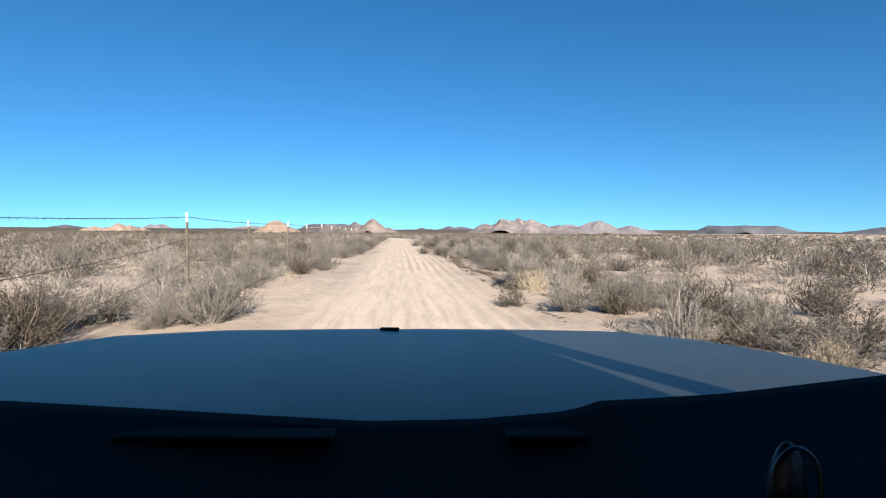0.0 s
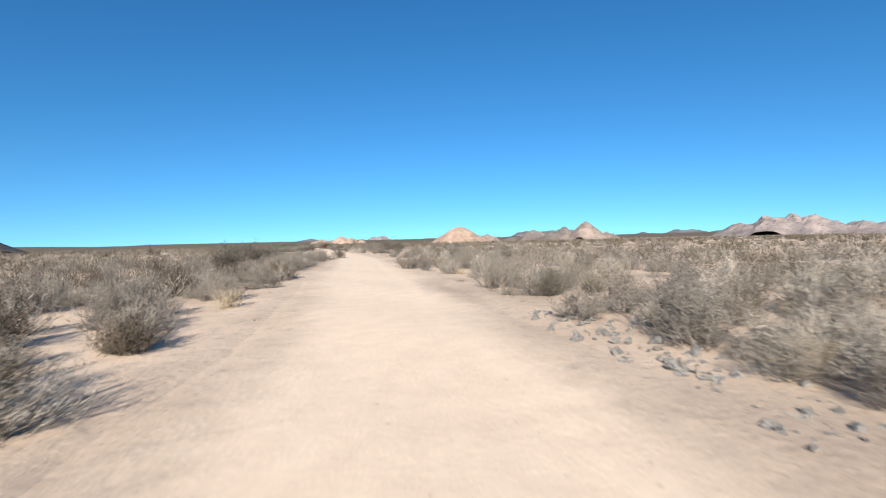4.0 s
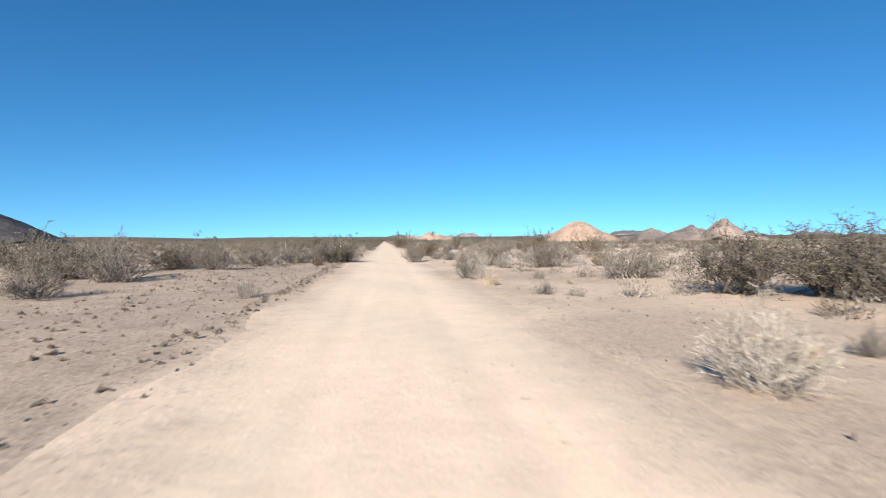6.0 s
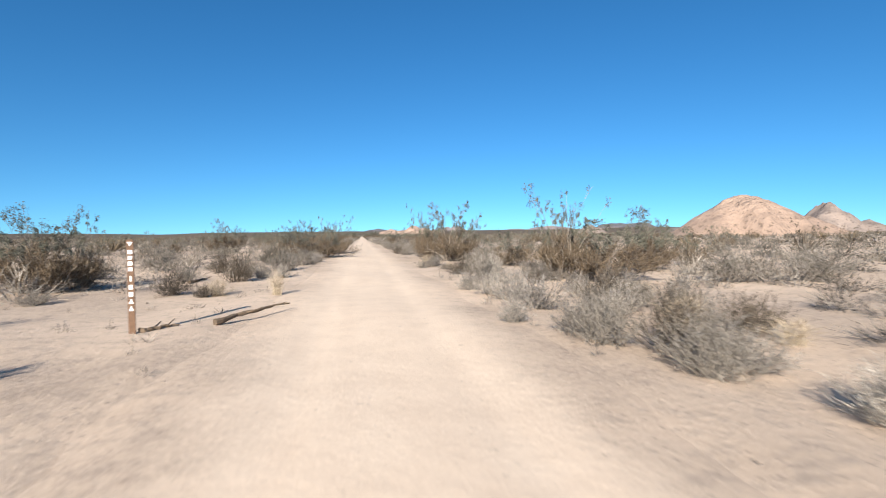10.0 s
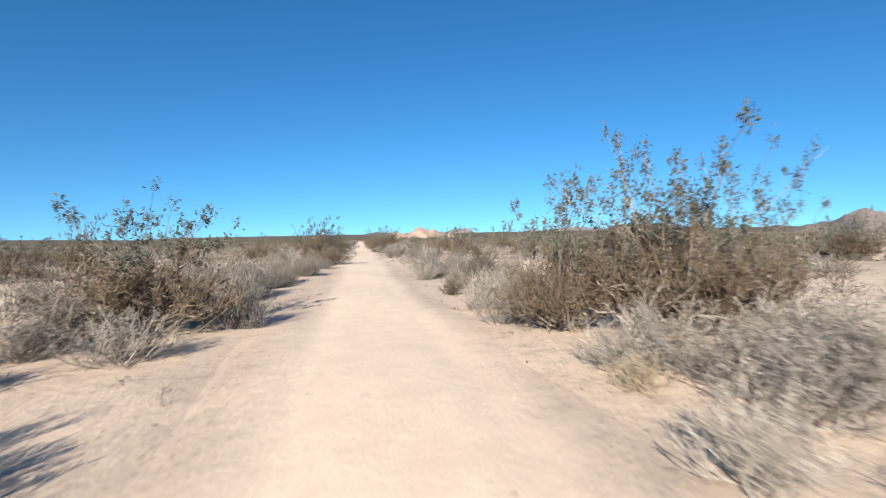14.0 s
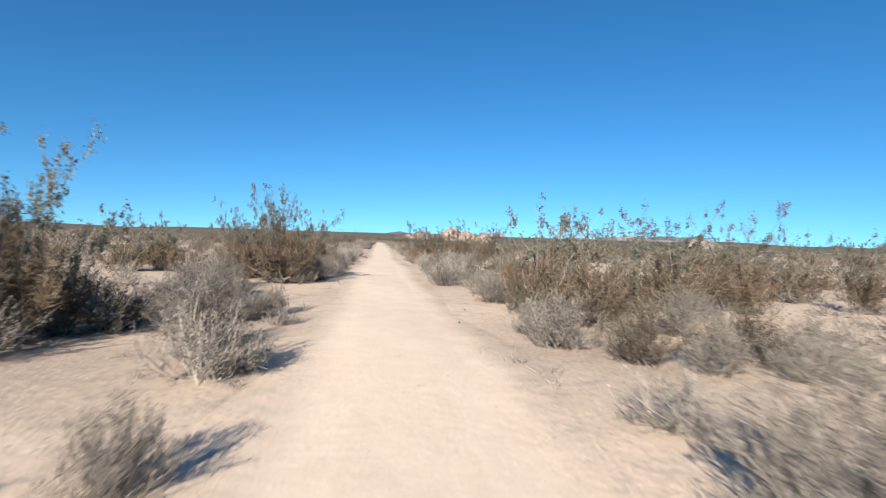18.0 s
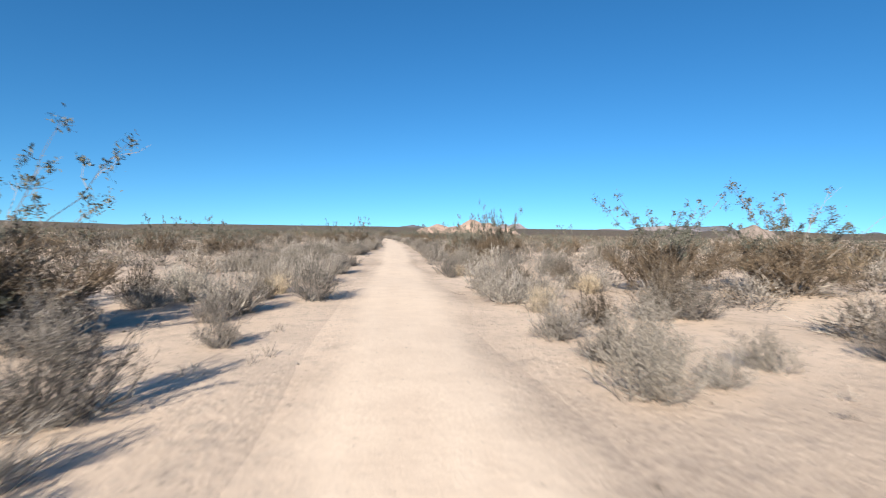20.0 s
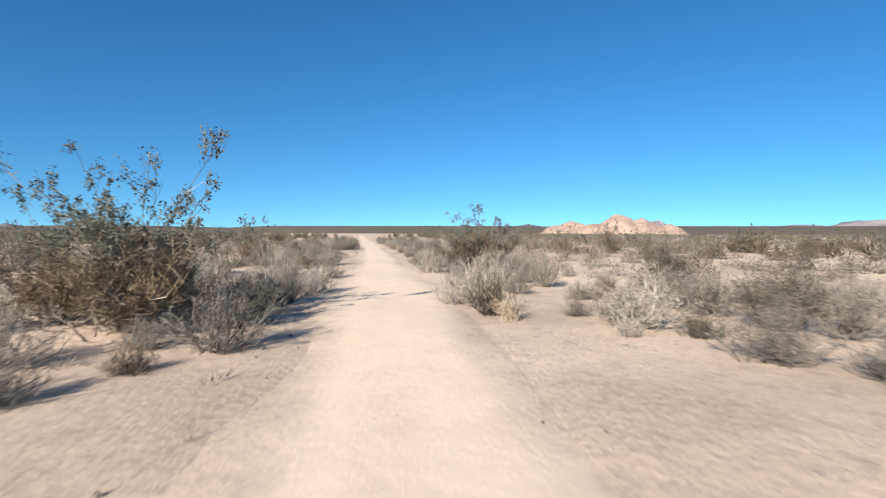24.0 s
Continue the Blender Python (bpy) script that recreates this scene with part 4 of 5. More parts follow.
    sprig = tufts[c2] + r.normal(0, 1, (len(c2), 3)) * size[c2][:, None] * 1.5
    low_at = tip[r.randint(0, len(tip), int(260 * fine))] + [0, 0, 0.012]
    return stems_, haze, joined(leaves(at, 0.0135 * thin, r), blades(tufts[c2] - [0, 0, 0.03], sprig, 0.0015, r), leaves(low_at, 0.010 * thin, r))


def shrub_mesh(seed, stems=58, per=7, fuzz=5, tips=3000, leaf=0.0115, fall=0.62, wild=0.6, droop=0.0):
    """Unit dome shrub: crooked stems from a low crown that fork twice into a close rounded fuzz of fine twigs."""
    r = np.random.RandomState(seed)
    ends = dome(r, stems, 0.92, fall, 0.55, 0.13)
    p = arcs(r, ends, 0.10, 5, 0.028)
    root, tip = twigs_on(r, p, per, 0.25, (0.10, 0.24), 0.4 - droop, wild)
    c = np.repeat(np.arange(len(root)), fuzz)
    b0 = root[c] + (tip - root)[c] * r.uniform(0.2, 1.0, len(c))[:, None]
    grow = (tip - root)[c] / 0.17 + r.normal(0, 0.8, (len(c), 3)) + [0, 0, 0.35 - droop]
    b1 = b0 + grow / np.linalg.norm(grow, axis=1, keepdims=True) * r.uniform(0.05, 0.13, len(c))[:, None]
    b1[:, 2] = np.abs(b1[:, 2])
    wood = joined(limbs(p, 0.0075, 0.0028), spikes(root, tip, 0.0034), blades(b0, b1, 0.0030, r))
    q = r.randint(0, len(b0), tips)
    at = b0[q] + (b1 - b0)[q] * r.uniform(0.3, 1.05, tips)[:, None] + r.normal(0, 0.008, (tips, 3))
    at[:, 2] = np.abs(at[:, 2])
    return wood, leaves(at, leaf, r)


def grass_mesh(seed, count=230):
    """Unit tuft of dry grass: bent blades from one crown."""
    r = np.random.RandomState(seed)
    d = spread(r, count, 55, 2)
    base = np.stack([r.normal(0, 0.12, count), r.normal(0, 0.12, count), np.zeros(count) - 0.01], 1)
    ln = r.uniform(0.4, 1.0, count)[:, None]
    mid = base + d * ln * 0.55 * [0.8, 0.8, 1.1]
    tip = mid + (d * [1.5, 1.5, 0.55] + r.normal(0, 0.12, d.shape)) * ln * 0.5
    tip[:, 2] = np.abs(tip[:, 2])
    half = count // 3
    return joined(spikes(base, mid, 0.0058), spikes(mid - (mid - base) * 0.04, tip, 0.005)), spikes(mid[:half], mid[:half] + (tip - mid)[:half] * 0.7 + r.normal(0, 0.1, (half, 3)), 0.005)


KINDS = {}


def kind_of(key, name, category, group, mats, labels, meshes, parts=("stem_frame", "foliage")):
    made = []
    for pieces in meshes:
        every = np.concatenate([v for v, f in pieces])
        k = np.percentile(np.hypot(every[:, 0], every[:, 1]), 97) * 2
        size = np.array([k, k, np.percentile(every[:, 2], 99.6)])
        made.append([mesh_of(name_, v / size, f, mat) for name_, (v, f), mat in zip(parts, pieces, mats)])
    KINDS[key] = (name, category, group, labels, made, parts)


kind_of("C", "creosote_bush", "bush", "creosote bushes", (CREOSOTE_WOOD, CREOSOTE_TWIG, CREOSOTE_LEAF),
        ("tall creosote bush with leaf tufts on sparse wands", "rusty-brown creosote bush with pale stems on sand"),
        [creosote_mesh(k, 36 + 5 * (k % 3), 11 + 2 * (k % 3)) for k in range(6)] + [creosote_mesh(10 + k, 46, 14 + 2 * k, 1.6) for k in range(4)],
        ("stem_frame", "twig_crown", "foliage"))
kind_of("B", "grey_shrub", "shrub", "grey desert shrubs", (GREY_TWIG, GREY_TIP),
        ("knee-high rounded grey-tan dry desert shrub on sand", "small rounded grey-tan twiggy desert shrub"), [shrub_mesh(20 + k) for k in range(6)])
kind_of("P", "pale_shrub", "shrub", "pale desert shrubs", (PALE_TWIG, PALE_TIP),
        ("large pale silvery dry shrub with tangled twigs", "small pale straw-grey dry shrub on sand"),
        [shrub_mesh(30 + k, 84, 8, 5, 900, 0.008, 0.66, 0.8, 0.25) for k in range(4)])
kind_of("D", "dark_shrub", "shrub", "dark desert shrubs", (DARK_TWIG, DARK_TIP),
        ("dense dark grey-green desert shrub", "low dark olive-grey desert shrub"), [shrub_mesh(40 + k, 56, 7, 5, 5200, 0.0125, 0.55, 0.7, 0.1) for k in range(4)])
kind_of("G", "grass_tuft", "grass", "dry grass tufts", (STRAW, STRAW),
        ("dry straw-coloured bunchgrass tuft on sand", "small dry straw-coloured grass tuft"), [grass_mesh(50 + k) for k in range(4)], ("blade_clump", "seed_head"))

_dice = random.Random(7)


def plant(key, x, y, high, wide):
    """One plant of a kind, standing on the ground."""
    name, category, group, labels, made, parts = KINDS[key]
    z = float(ground_height(np.array([x]), np.array([y]))[0])
    z = z if z > -0.05 else 0.03  # on the track itself
    ob = new(name)
    ob.empty_display_size = 0.2
    ob.matrix_basis = pose(x, y, z - 0.02, 0, 0, _dice.uniform(0, 360)) @ Matrix.Diagonal((wide, wide, high, 1))
    tagged(ob, labels[0] if high > (1.7 if key == "C" else 0.55) else labels[1], category, group)
    pick = _dice.choice(made[6:] if high > 2.1 else made[:6]) if key == "C" else _dice.choice(made)
    for p, me in zip(parts, pick):
        o = new(p, me)
        o.parent = ob
    return ob


# ---------------------------------------------------------------- low scrub that nobody could count
def scattered(name, label, mat, template, places, high, wide, seed):
    """Many small plants as one mesh: a template set down at each place, turned and sized."""
    v, f = template
    r = np.random.RandomState(seed)
    n = len(places)
    a = r.uniform(0, 6.283, n)
    c, s = np.cos(a)[:, None], np.sin(a)[:, None]
    w = r.uniform(*wide, n)[:, None]
    h = r.uniform(*high, n)[:, None]
    x = (v[None, :, 0] * c - v[None, :, 1] * s) * w + places[:, 0:1]
    y = (v[None, :, 0] * s + v[None, :, 1] * c) * w + places[:, 1:2]
    z = v[None, :, 2] * h + places[:, 2:3]
    faces = (np.arange(n)[:, None, None] * len(v) + f[None]).reshape(-1, 3)
    me = mesh_of(name, np.stack([x, y, z], -1).reshape(-1, 3), faces, mat)
    return tagged(new(name, me), label, "scrub", kind="stuff")


def unit(v, f):
    """A template made one high and one wide."""
    k = np.percentile(np.hypot(v[:, 0], v[:, 1]), 96) * 2
    return v / [k, k, np.percentile(v[:, 2], 98.5)], f


def mound(seed, fuzz, length, width, leaf=0):
    """A shrub of the open plain: a rounded close fuzz of fine twigs that stand out from a low crown."""
    r = np.random.RandomState(seed)
    az, el = r.uniform(0, 6.283, fuzz), np.arcsin(r.uniform(0.0, 1.0, fuzz))
    out = np.stack([np.cos(el) * np.cos(az), np.cos(el) * np.sin(az), np.sin(el)], 1)
    lump = 1 + 0.18 * np.sin(az * 2 + r.uniform(0, 6)) + 0.12 * np.sin(az * 5 + el * 4 + r.uniform(0, 6))
    deep = r.uniform(0.12, 1.0, fuzz) ** 0.6
    base = out * [0.40, 0.40, 0.62] * (lump * deep)[:, None] - [0, 0, 0.03]
    grow = out * [0.8, 0.8, 0.8] + [0, 0, 0.45] + r.normal(0, 0.45, out.shape)
    tip = base + grow / np.linalg.norm(grow, axis=1, keepdims=True) * (length * r.uniform(0.5, 1.35, fuzz))[:, None]
    tip[:, 2] = np.abs(tip[:, 2])
    pieces = [blades(base, tip, width * (1.35 - 0.6 * deep)[:, None], r)]
    if leaf:
        k = r.randint(0, fuzz, leaf)
        pieces.append(leaves(base[k] + (tip - base)[k] * r.uniform(0.5, 1.0, (leaf, 1)), width * 1.7, r))
    return unit(*joined(*pieces))


def thin_creosote(seed, low=60, top=8, tufts=9, leaf=0.03, width=0.012):
    """A creosote seen from afar: a rusty skirt of twigs, and wands with tufts of leaves."""
    r = np.random.RandomState(seed)
    ends = dome(r, low, 0.68, 0.45)
    base = ends * r.uniform(0.1, 0.55, (low, 1)) * [1, 1, 0.9]
    wands = np.concatenate([dome(r, top, 1.0, 0.25, 0.75) * [0.9, 0.9, 1.0]])
    c = np.repeat(np.arange(top), tufts)
    at = wands[c] * r.uniform(0.86, 1.0, (len(c), 1)) + r.normal(0, 0.03, (len(c), 3))
    k = r.randint(0, low, low)
    skirt = base[k] + (ends - base)[k] * r.uniform(0.5, 1.03, len(k))[:, None] + r.normal(0, 0.03, (len(k), 3))
    skirt[:, 2] = np.abs(skirt[:, 2])
    return unit(*joined(blades(base, ends, width, r), spikes(wands * [0.1, 0.1, 0], wands, width * 0.4), leaves(skirt, leaf * 1.3, r), leaves(at, leaf * 0.85, r)))


def places_beside(seed, n, near, far, s0, s1, keep=None):
    """Random places between near and far metres off the road's edge, along a stretch of it."""
    r = np.random.RandomState(seed)
    s = r.uniform(s0, s1, n)
    d = np.where(r.uniform(0, 1, n) < 0.5, -1, 1) * (near + (far - near) * r.uniform(0, 1, n))
    if keep is not None:
        ok = r.uniform(0, 1, n) < keep(s, d)
        s, d = s[ok], d[ok]
    h = np.interp(s, _stations, _head)
    x = np.interp(s, _stations, _lx) + d * np.cos(h)
    y = np.interp(s, _stations, _ly) + d * np.sin(h)
    dd, _ = off_road(x, y)
    ok = np.abs(dd) > min(near, 2.6)
    x, y = x[ok], y[ok]
    return np.stack([x, y, ground_height(x, y) - 0.02], 1)


# how thickly the low scrub stands along the way: open sandy flats by the middle stretch, thick elsewhere
THICK = ((-60, 1.0), (120, 1.0), (150, 0.85), (185, 0.5), (200, 0.3), (300, 0.33), (335, 0.7), (420, 0.9), (480, 1.0), (1100, 1.0))


def patchy(s, d, scale, seed):
    return np.clip(1.0 + 0.5 * waves(s, d, scale, seed), 0.5, 1.0)


def thick(s, d):
    k = np.interp(s, [a for a, b in THICK], [b for a, b in THICK])
    k = k + (1 - k) * np.clip((np.abs(d) - 8) / 10, 0, 1) * 0.5
    k = k * np.clip((np.abs(d) - half_width(s) - 0.3) / 0.5, 0, 1) * patchy(s, d, 8, 31)
    # a bare sandy apron on the right, where the road leaves its bend
    bare = np.interp(s, (150, 160, 178, 190, 206), (0.0, 6.0, 6.0, 4.8, 0.0))
    k = np.where((d > 0) & (d < bare), 0.0, k)
    # bare shoulders on the left, and an open sandy flat on the right
    shoulder = ((s > 200) & (s < 226)) | ((s > 342) & (s < 354))
    k = np.where((d < 0) & (d > -11) & shoulder, k * 0.12, k)
    return np.where((d > 0) & (d < 9) & (s > 258) & (s < 300), k * 0.3, k)


def thick_far(s, d):
    return np.interp(s, [a for a, b in THICK], [b * 0.6 + 0.4 for a, b in THICK]) * patchy(s, d, 16, 32)


def fading(s, d):
    """The scrub thins out with the distance from the road."""
    return np.clip((520 - np.abs(d)) / 300, 0, 1)


def build_scrub():
    for k, (mat, far, label, n) in enumerate((
            (SCRUB, FIELD_GREY, "low rounded grey scrub scattered over the sand", 1.0),
            (SCRUB_STRAW, FIELD_STRAW, "pale dry straw-grey scrub scattered over the sand", 0.9),
            (SCRUB_BROWN, FIELD_BROWN, "low brown dead scrub scattered over the sand", 0.6))):
        scattered("low_scrub", label, mat, mound(65 + k, 170, 0.19, 0.0095, 60), places_beside(75 + k, int(n * 3800), 5.5, 17, -30, 920, thick), (0.32, 0.85), (0.7, 1.6), 85 + k)
        scattered("brush_field", label, far, mound(90 + k, 84, 0.20, 0.022), places_beside(100 + k, int(n * 6000), 15, 48, -40, 980, thick_far), (0.4, 0.95), (0.8, 1.9), 110 + k)
        scattered("scrub_field", label, far, mound(93 + k, 38, 0.21, 0.048), places_beside(103 + k, int(n * 6500), 45, 130, -60, 1150, thick_far), (0.45, 1.0), (1.0, 2.3), 113 + k)
        scattered("far_scrub", label, far, mound(120 + k, 14, 0.24, 0.12), places_beside(130 + k, int(n * 11000), 120, 520, -60, 1500, fading), (0.45, 1.0), (1.4, 3.6), 140 + k)
        scattered("twig_litter", "tiny dry tufts and twig litter on the sand", mat, mound(125 + k, 26, 0.45, 0.02), places_beside(135 + k, int(n * 3000), 1.2, 9, -30, 900, litter), (0.05, 0.2), (0.12, 0.5), 145 + k)
    for k, mat in enumerate((SCRUB, SCRUB_STRAW, SCRUB_BROWN)):
        scattered("low_scrub", "close carpet of low rounded grey and tan scrub", mat, mound(68 + k, 170, 0.18, 0.0105, 70),
                  places_beside(78 + k, (800, 560, 360)[k], 10, 26, 15, 175), (0.38, 0.85), (0.8, 1.7), 88 + k)
    for k in range(3):
        scattered("far_creosotes", "far rusty-brown creosote bushes over the plain", (FAR_CREOSOTE, SCRUB_BROWN, FAR_CREOSOTE)[k], thin_creosote(150 + k, 40, 6, 6, 0.04, 0.02),
                  places_beside(160 + k, 420, 18, 190, 150, 1200), (1.1, 2.1), (1.8, 3.4), 170 + k)


def carpet(s, d):
    """The close scrub beside the first stretch, behind the fence and behind the bare gravel."""
    return np.where(s < 66, np.where(d < 0, 0.7, np.where(d > 6.0, 0.9, 0.0)), 0.85)


def build_verge():
    """The shrubs that crowd the track's edges: one body of scrub for each stretch of the way, each shrub of it by itself."""
    forms = []
    for k, (mat, tips) in enumerate(((GREY_TIP, 2800), (PALE_TWIG, 1500), (GREY_TWIG, 2400), (SCRUB_BROWN, 2400), (PALE_TWIG, 1200), (STRAW, 500))):
        v, f = unit(*joined(*shrub_mesh(210 + k, 54, 6, 5, tips, 0.0115, 0.6, 0.6, 0.1 * (k % 3))))
        forms.append(mesh_of("shrub", v, f, mat))
    r = np.random.RandomState(17)
    for s0 in range(-25, 900, 50):
        body = tagged(new("verge_scrub"), "low grey and straw-pale desert scrub crowding the sand track", "scrub", kind="stuff")
        spots = [places_beside(900 + s0, 450 if 70 < s0 + 25 < 150 else 330, 1.2, 5.6, s0, s0 + 50, thick)]
        if 0 < s0 < 150:
            spots.append(places_beside(950 + s0, 460, 3.4, 11.5, s0, s0 + 50, carpet))
        for x, y, z in np.concatenate(spots):
            k = r.choice(6, p=(0.28, 0.2, 0.22, 0.12, 0.12, 0.06))
            ob = new("shrub", forms[k])
            w = r.uniform(0.55, 1.35) * (0.6 if k == 5 else 1.0)
            ob.matrix_basis = pose(x, y, z, 0, 0, r.uniform(0, 360)) @ Matrix.Diagonal((w, w, w * r.uniform(0.45, 0.75), 1))
            ob.parent = body


def litter(s, d):
    return np.where(np.abs(d) > half_width(s) + 0.15, 1.0, 0.0)


def build_far_rows():
    """Creosote bushes standing back from the track: one stand for each stretch of the way, each bush of it by itself."""
    forms = []
    for k in range(5):
        pieces = creosote_mesh(230 + k, 32, 9 + k, 0.7)
        v, f = unit(*joined(*pieces))
        me = mesh_of("bush", v, f, CREOSOTE_WOOD)
        me.materials.append(CREOSOTE_TWIG)
        me.materials.append(CREOSOTE_LEAF)
        me.polygons.foreach_set("material_index", np.repeat([0, 1, 2], [len(piece[1]) for piece in pieces]).astype(np.int32))
        forms.append(me)
    r = np.random.RandomState(19)
    for s0 in range(215, 1000, 50):
        stand = tagged(new("creosote_stand"), "rusty-brown creosote bushes standing back from the track", "bush", kind="stuff")
        thick_ = 16 if s0 < 400 else 64
        near = 9 if s0 < 400 else 7
        for x, y, z in places_beside(1900 + s0, thick_, near, 38, s0, s0 + 50):
            ob = new("bush", forms[r.choice(5)])
            w = r.uniform(1.3, 2.7)
            ob.matrix_basis = pose(x, y, z, 0, 0, r.uniform(0, 360)) @ Matrix.Diagonal((w, w, w * r.uniform(0.62, 0.9), 1))
            ob.parent = stand


build_scrub()
build_verge()
build_far_rows()


# ---------------------------------------------------------------- the plants beside the road, stretch by stretch

# from 0 m along the road
plant("B", -0.01, 8.55, 0.89, 1.34)
plant("B", 0.82, 9.45, 0.70, 1.33)
plant("P", 2.58, 13.98, 1.11, 1.28)
plant("B", 1.30, 8.07, 0.43, 0.65)
plant("P", 1.80, 8.19, 0.33, 0.52)
plant("B", 2.71, 9.60, 0.36, 0.53)
plant("B", 5.27, 18.67, 0.59, 1.23)
plant("B", 1.19, 21.89, 0.98, 1.81)
plant("B", 8.55, 17.97, 0.75, 1.33)
plant("B", 15.36, 26.69, 0.91, 1.75)
plant("G", 5.85, 14.05, 0.24, 0.43)
plant("D", 6.75, 6.40, 0.41, 0.64)
plant("B", 6.87, 5.19, 0.52, 0.96)
plant("B", 7.62, 4.92, 0.63, 0.80)
plant("B", 8.33, 4.69, 0.60, 0.62)
plant("B", 10.39, 5.06, 0.59, 0.97)
plant("B", 6.81, 2.89, 0.52, 0.68)
plant("B", 6.65, 2.05, 0.43, 0.81)
plant("D", 6.80, 1.50, 0.62, 1.13)
plant("D", 10.20, 2.50, 0.57, 1.07)
plant("B", 16.60, 10.03, 0.72, 1.27)
plant("B", 18.41, 15.11, 0.78, 1.35)
plant("B", 16.10, 16.83, 0.65, 1.34)
plant("B", 19.19, 23.38, 0.69, 1.40)
plant("B", 25.73, 12.87, 0.88, 2.13)
plant("B", 23.59, 8.82, 0.73, 2.02)
plant("B", 23.90, 4.48, 0.84, 1.73)

# from 18 m along the road
plant("B", 18.30, 20.04, 0.77, 1.15)
plant("B", 20.67, 22.80, 0.57, 0.89)
plant("B", 26.45, 30.44, 0.62, 1.16)
plant("D", 28.11, 34.89, 1.05, 1.86)
plant("B", 19.18, 24.98, 0.53, 0.94)
plant("B", 28.78, 38.63, 0.61, 1.05)
plant("B", 26.04, 21.58, 1.02, 1.23)
plant("B", 24.89, 22.83, 0.86, 1.42)
plant("B", 26.77, 26.57, 0.76, 1.35)
plant("D", 18.70, 17.43, 1.08, 1.18)
plant("D", 20.48, 17.16, 1.07, 1.14)
plant("B", 21.91, 20.80, 0.40, 0.42)
plant("P", 12.65, 23.58, 0.28, 0.48)
plant("B", 10.11, 27.02, 0.90, 1.30)
plant("B", 10.91, 27.35, 0.80, 1.28)
plant("B", 11.83, 28.43, 0.65, 1.07)
plant("B", 13.45, 30.41, 0.87, 1.14)
plant("B", 15.12, 31.34, 0.80, 1.10)
plant("P", 16.52, 32.22, 1.37, 1.61)
plant("B", 17.94, 33.66, 0.87, 1.13)
plant("B", 9.49, 40.02, 1.07, 1.33)
plant("G", 13.28, 27.42, 0.33, 0.47)

# from 54 m along the road
plant("P", 31.55, 52.83, 0.38, 1.08)
plant("P", 32.47, 52.49, 0.28, 0.66)
plant("G", 34.24, 53.36, 0.15, 0.27)
plant("B", 33.45, 58.38, 0.95, 1.80)
plant("B", 33.92, 56.39, 0.74, 0.89)
plant("B", 32.52, 65.45, 0.75, 1.54)
plant("B", 31.64, 58.16, 0.36, 0.75)
plant("B", 35.49, 57.40, 0.57, 0.89)
plant("B", 41.69, 64.79, 1.00, 1.55)
plant("B", 38.20, 61.23, 0.78, 1.21)
plant("D", 39.93, 51.11, 0.62, 1.40)
plant("B", 41.55, 50.40, 0.65, 1.21)
plant("B", 45.60, 50.57, 0.73, 1.34)
plant("B", 40.12, 47.50, 0.58, 1.08)
plant("B", 38.45, 46.51, 0.45, 0.93)
plant("B", 37.91, 47.40, 0.28, 0.65)
plant("D", 37.69, 48.40, 0.25, 0.53)
plant("B", 41.71, 46.24, 0.79, 1.49)
plant("B", 38.27, 45.42, 0.46, 0.80)
plant("B", 45.10, 57.90, 0.76, 1.13)
plant("B", 51.09, 66.82, 0.75, 1.40)
plant("B", 49.40, 56.96, 0.85, 1.51)

# from 72 m along the road
plant("P", 43.49, 67.63, 0.62, 0.73)
plant("B", 41.87, 66.89, 0.50, 0.94)
plant("B", 41.41, 67.68, 0.52, 0.76)
plant("B", 45.54, 69.57, 0.42, 0.75)
plant("B", 49.85, 77.17, 0.86, 1.55)
plant("B", 42.76, 68.97, 0.57, 0.88)
plant("D", 50.26, 64.17, 0.71, 1.13)
plant("B", 52.58, 67.10, 0.76, 1.55)
plant("D", 49.20, 61.80, 0.50, 1.34)
plant("D", 48.78, 60.69, 0.85, 1.14)
plant("P", 48.33, 64.23, 0.29, 0.30)
plant("B", 49.10, 62.88, 0.27, 0.38)
plant("B", 56.16, 74.42, 0.71, 1.24)
plant("B", 53.58, 64.53, 0.69, 1.27)

# from 144 m along the road
plant("D", 63.43, 137.68, 1.64, 2.59)
plant("D", 64.35, 140.91, 1.62, 2.38)
plant("B", 72.50, 130.83, 1.01, 1.37)
plant("D", 75.93, 134.09, 1.14, 1.93)
plant("B", 78.16, 140.86, 1.44, 2.51)
plant("B", 81.75, 138.50, 0.93, 2.29)

# from 162 m along the road
plant("D", 64.36, 160.55, 1.07, 2.71)
plant("B", 67.80, 153.86, 0.83, 1.69)
plant("B", 69.56, 151.13, 0.48, 1.55)
plant("D", 64.54, 171.49, 1.18, 3.02)
plant("D", 71.16, 155.20, 1.03, 1.50)
plant("P", 69.92, 150.02, 0.34, 0.53)
plant("P", 70.39, 150.77, 0.38, 0.78)
plant("B", 66.68, 154.49, 0.91, 1.00)
plant("B", 63.84, 160.39, 1.04, 1.26)
plant("B", 68.16, 149.80, 0.31, 0.48)
plant("B", 68.87, 159.34, 0.45, 1.12)
plant("B", 70.07, 165.35, 0.99, 1.54)
plant("B", 81.11, 163.54, 0.93, 1.65)
plant("B", 78.81, 155.08, 0.42, 0.70)
plant("D", 80.44, 154.05, 0.90, 1.84)
plant("B", 80.89, 156.86, 0.97, 1.21)
plant("B", 81.48, 153.64, 0.57, 1.01)
plant("B", 86.35, 155.92, 1.02, 2.50)
plant("D", 82.14, 151.22, 0.42, 0.58)
plant("D", 79.51, 147.33, 0.72, 1.54)
plant("D", 78.69, 146.16, 0.60, 0.76)
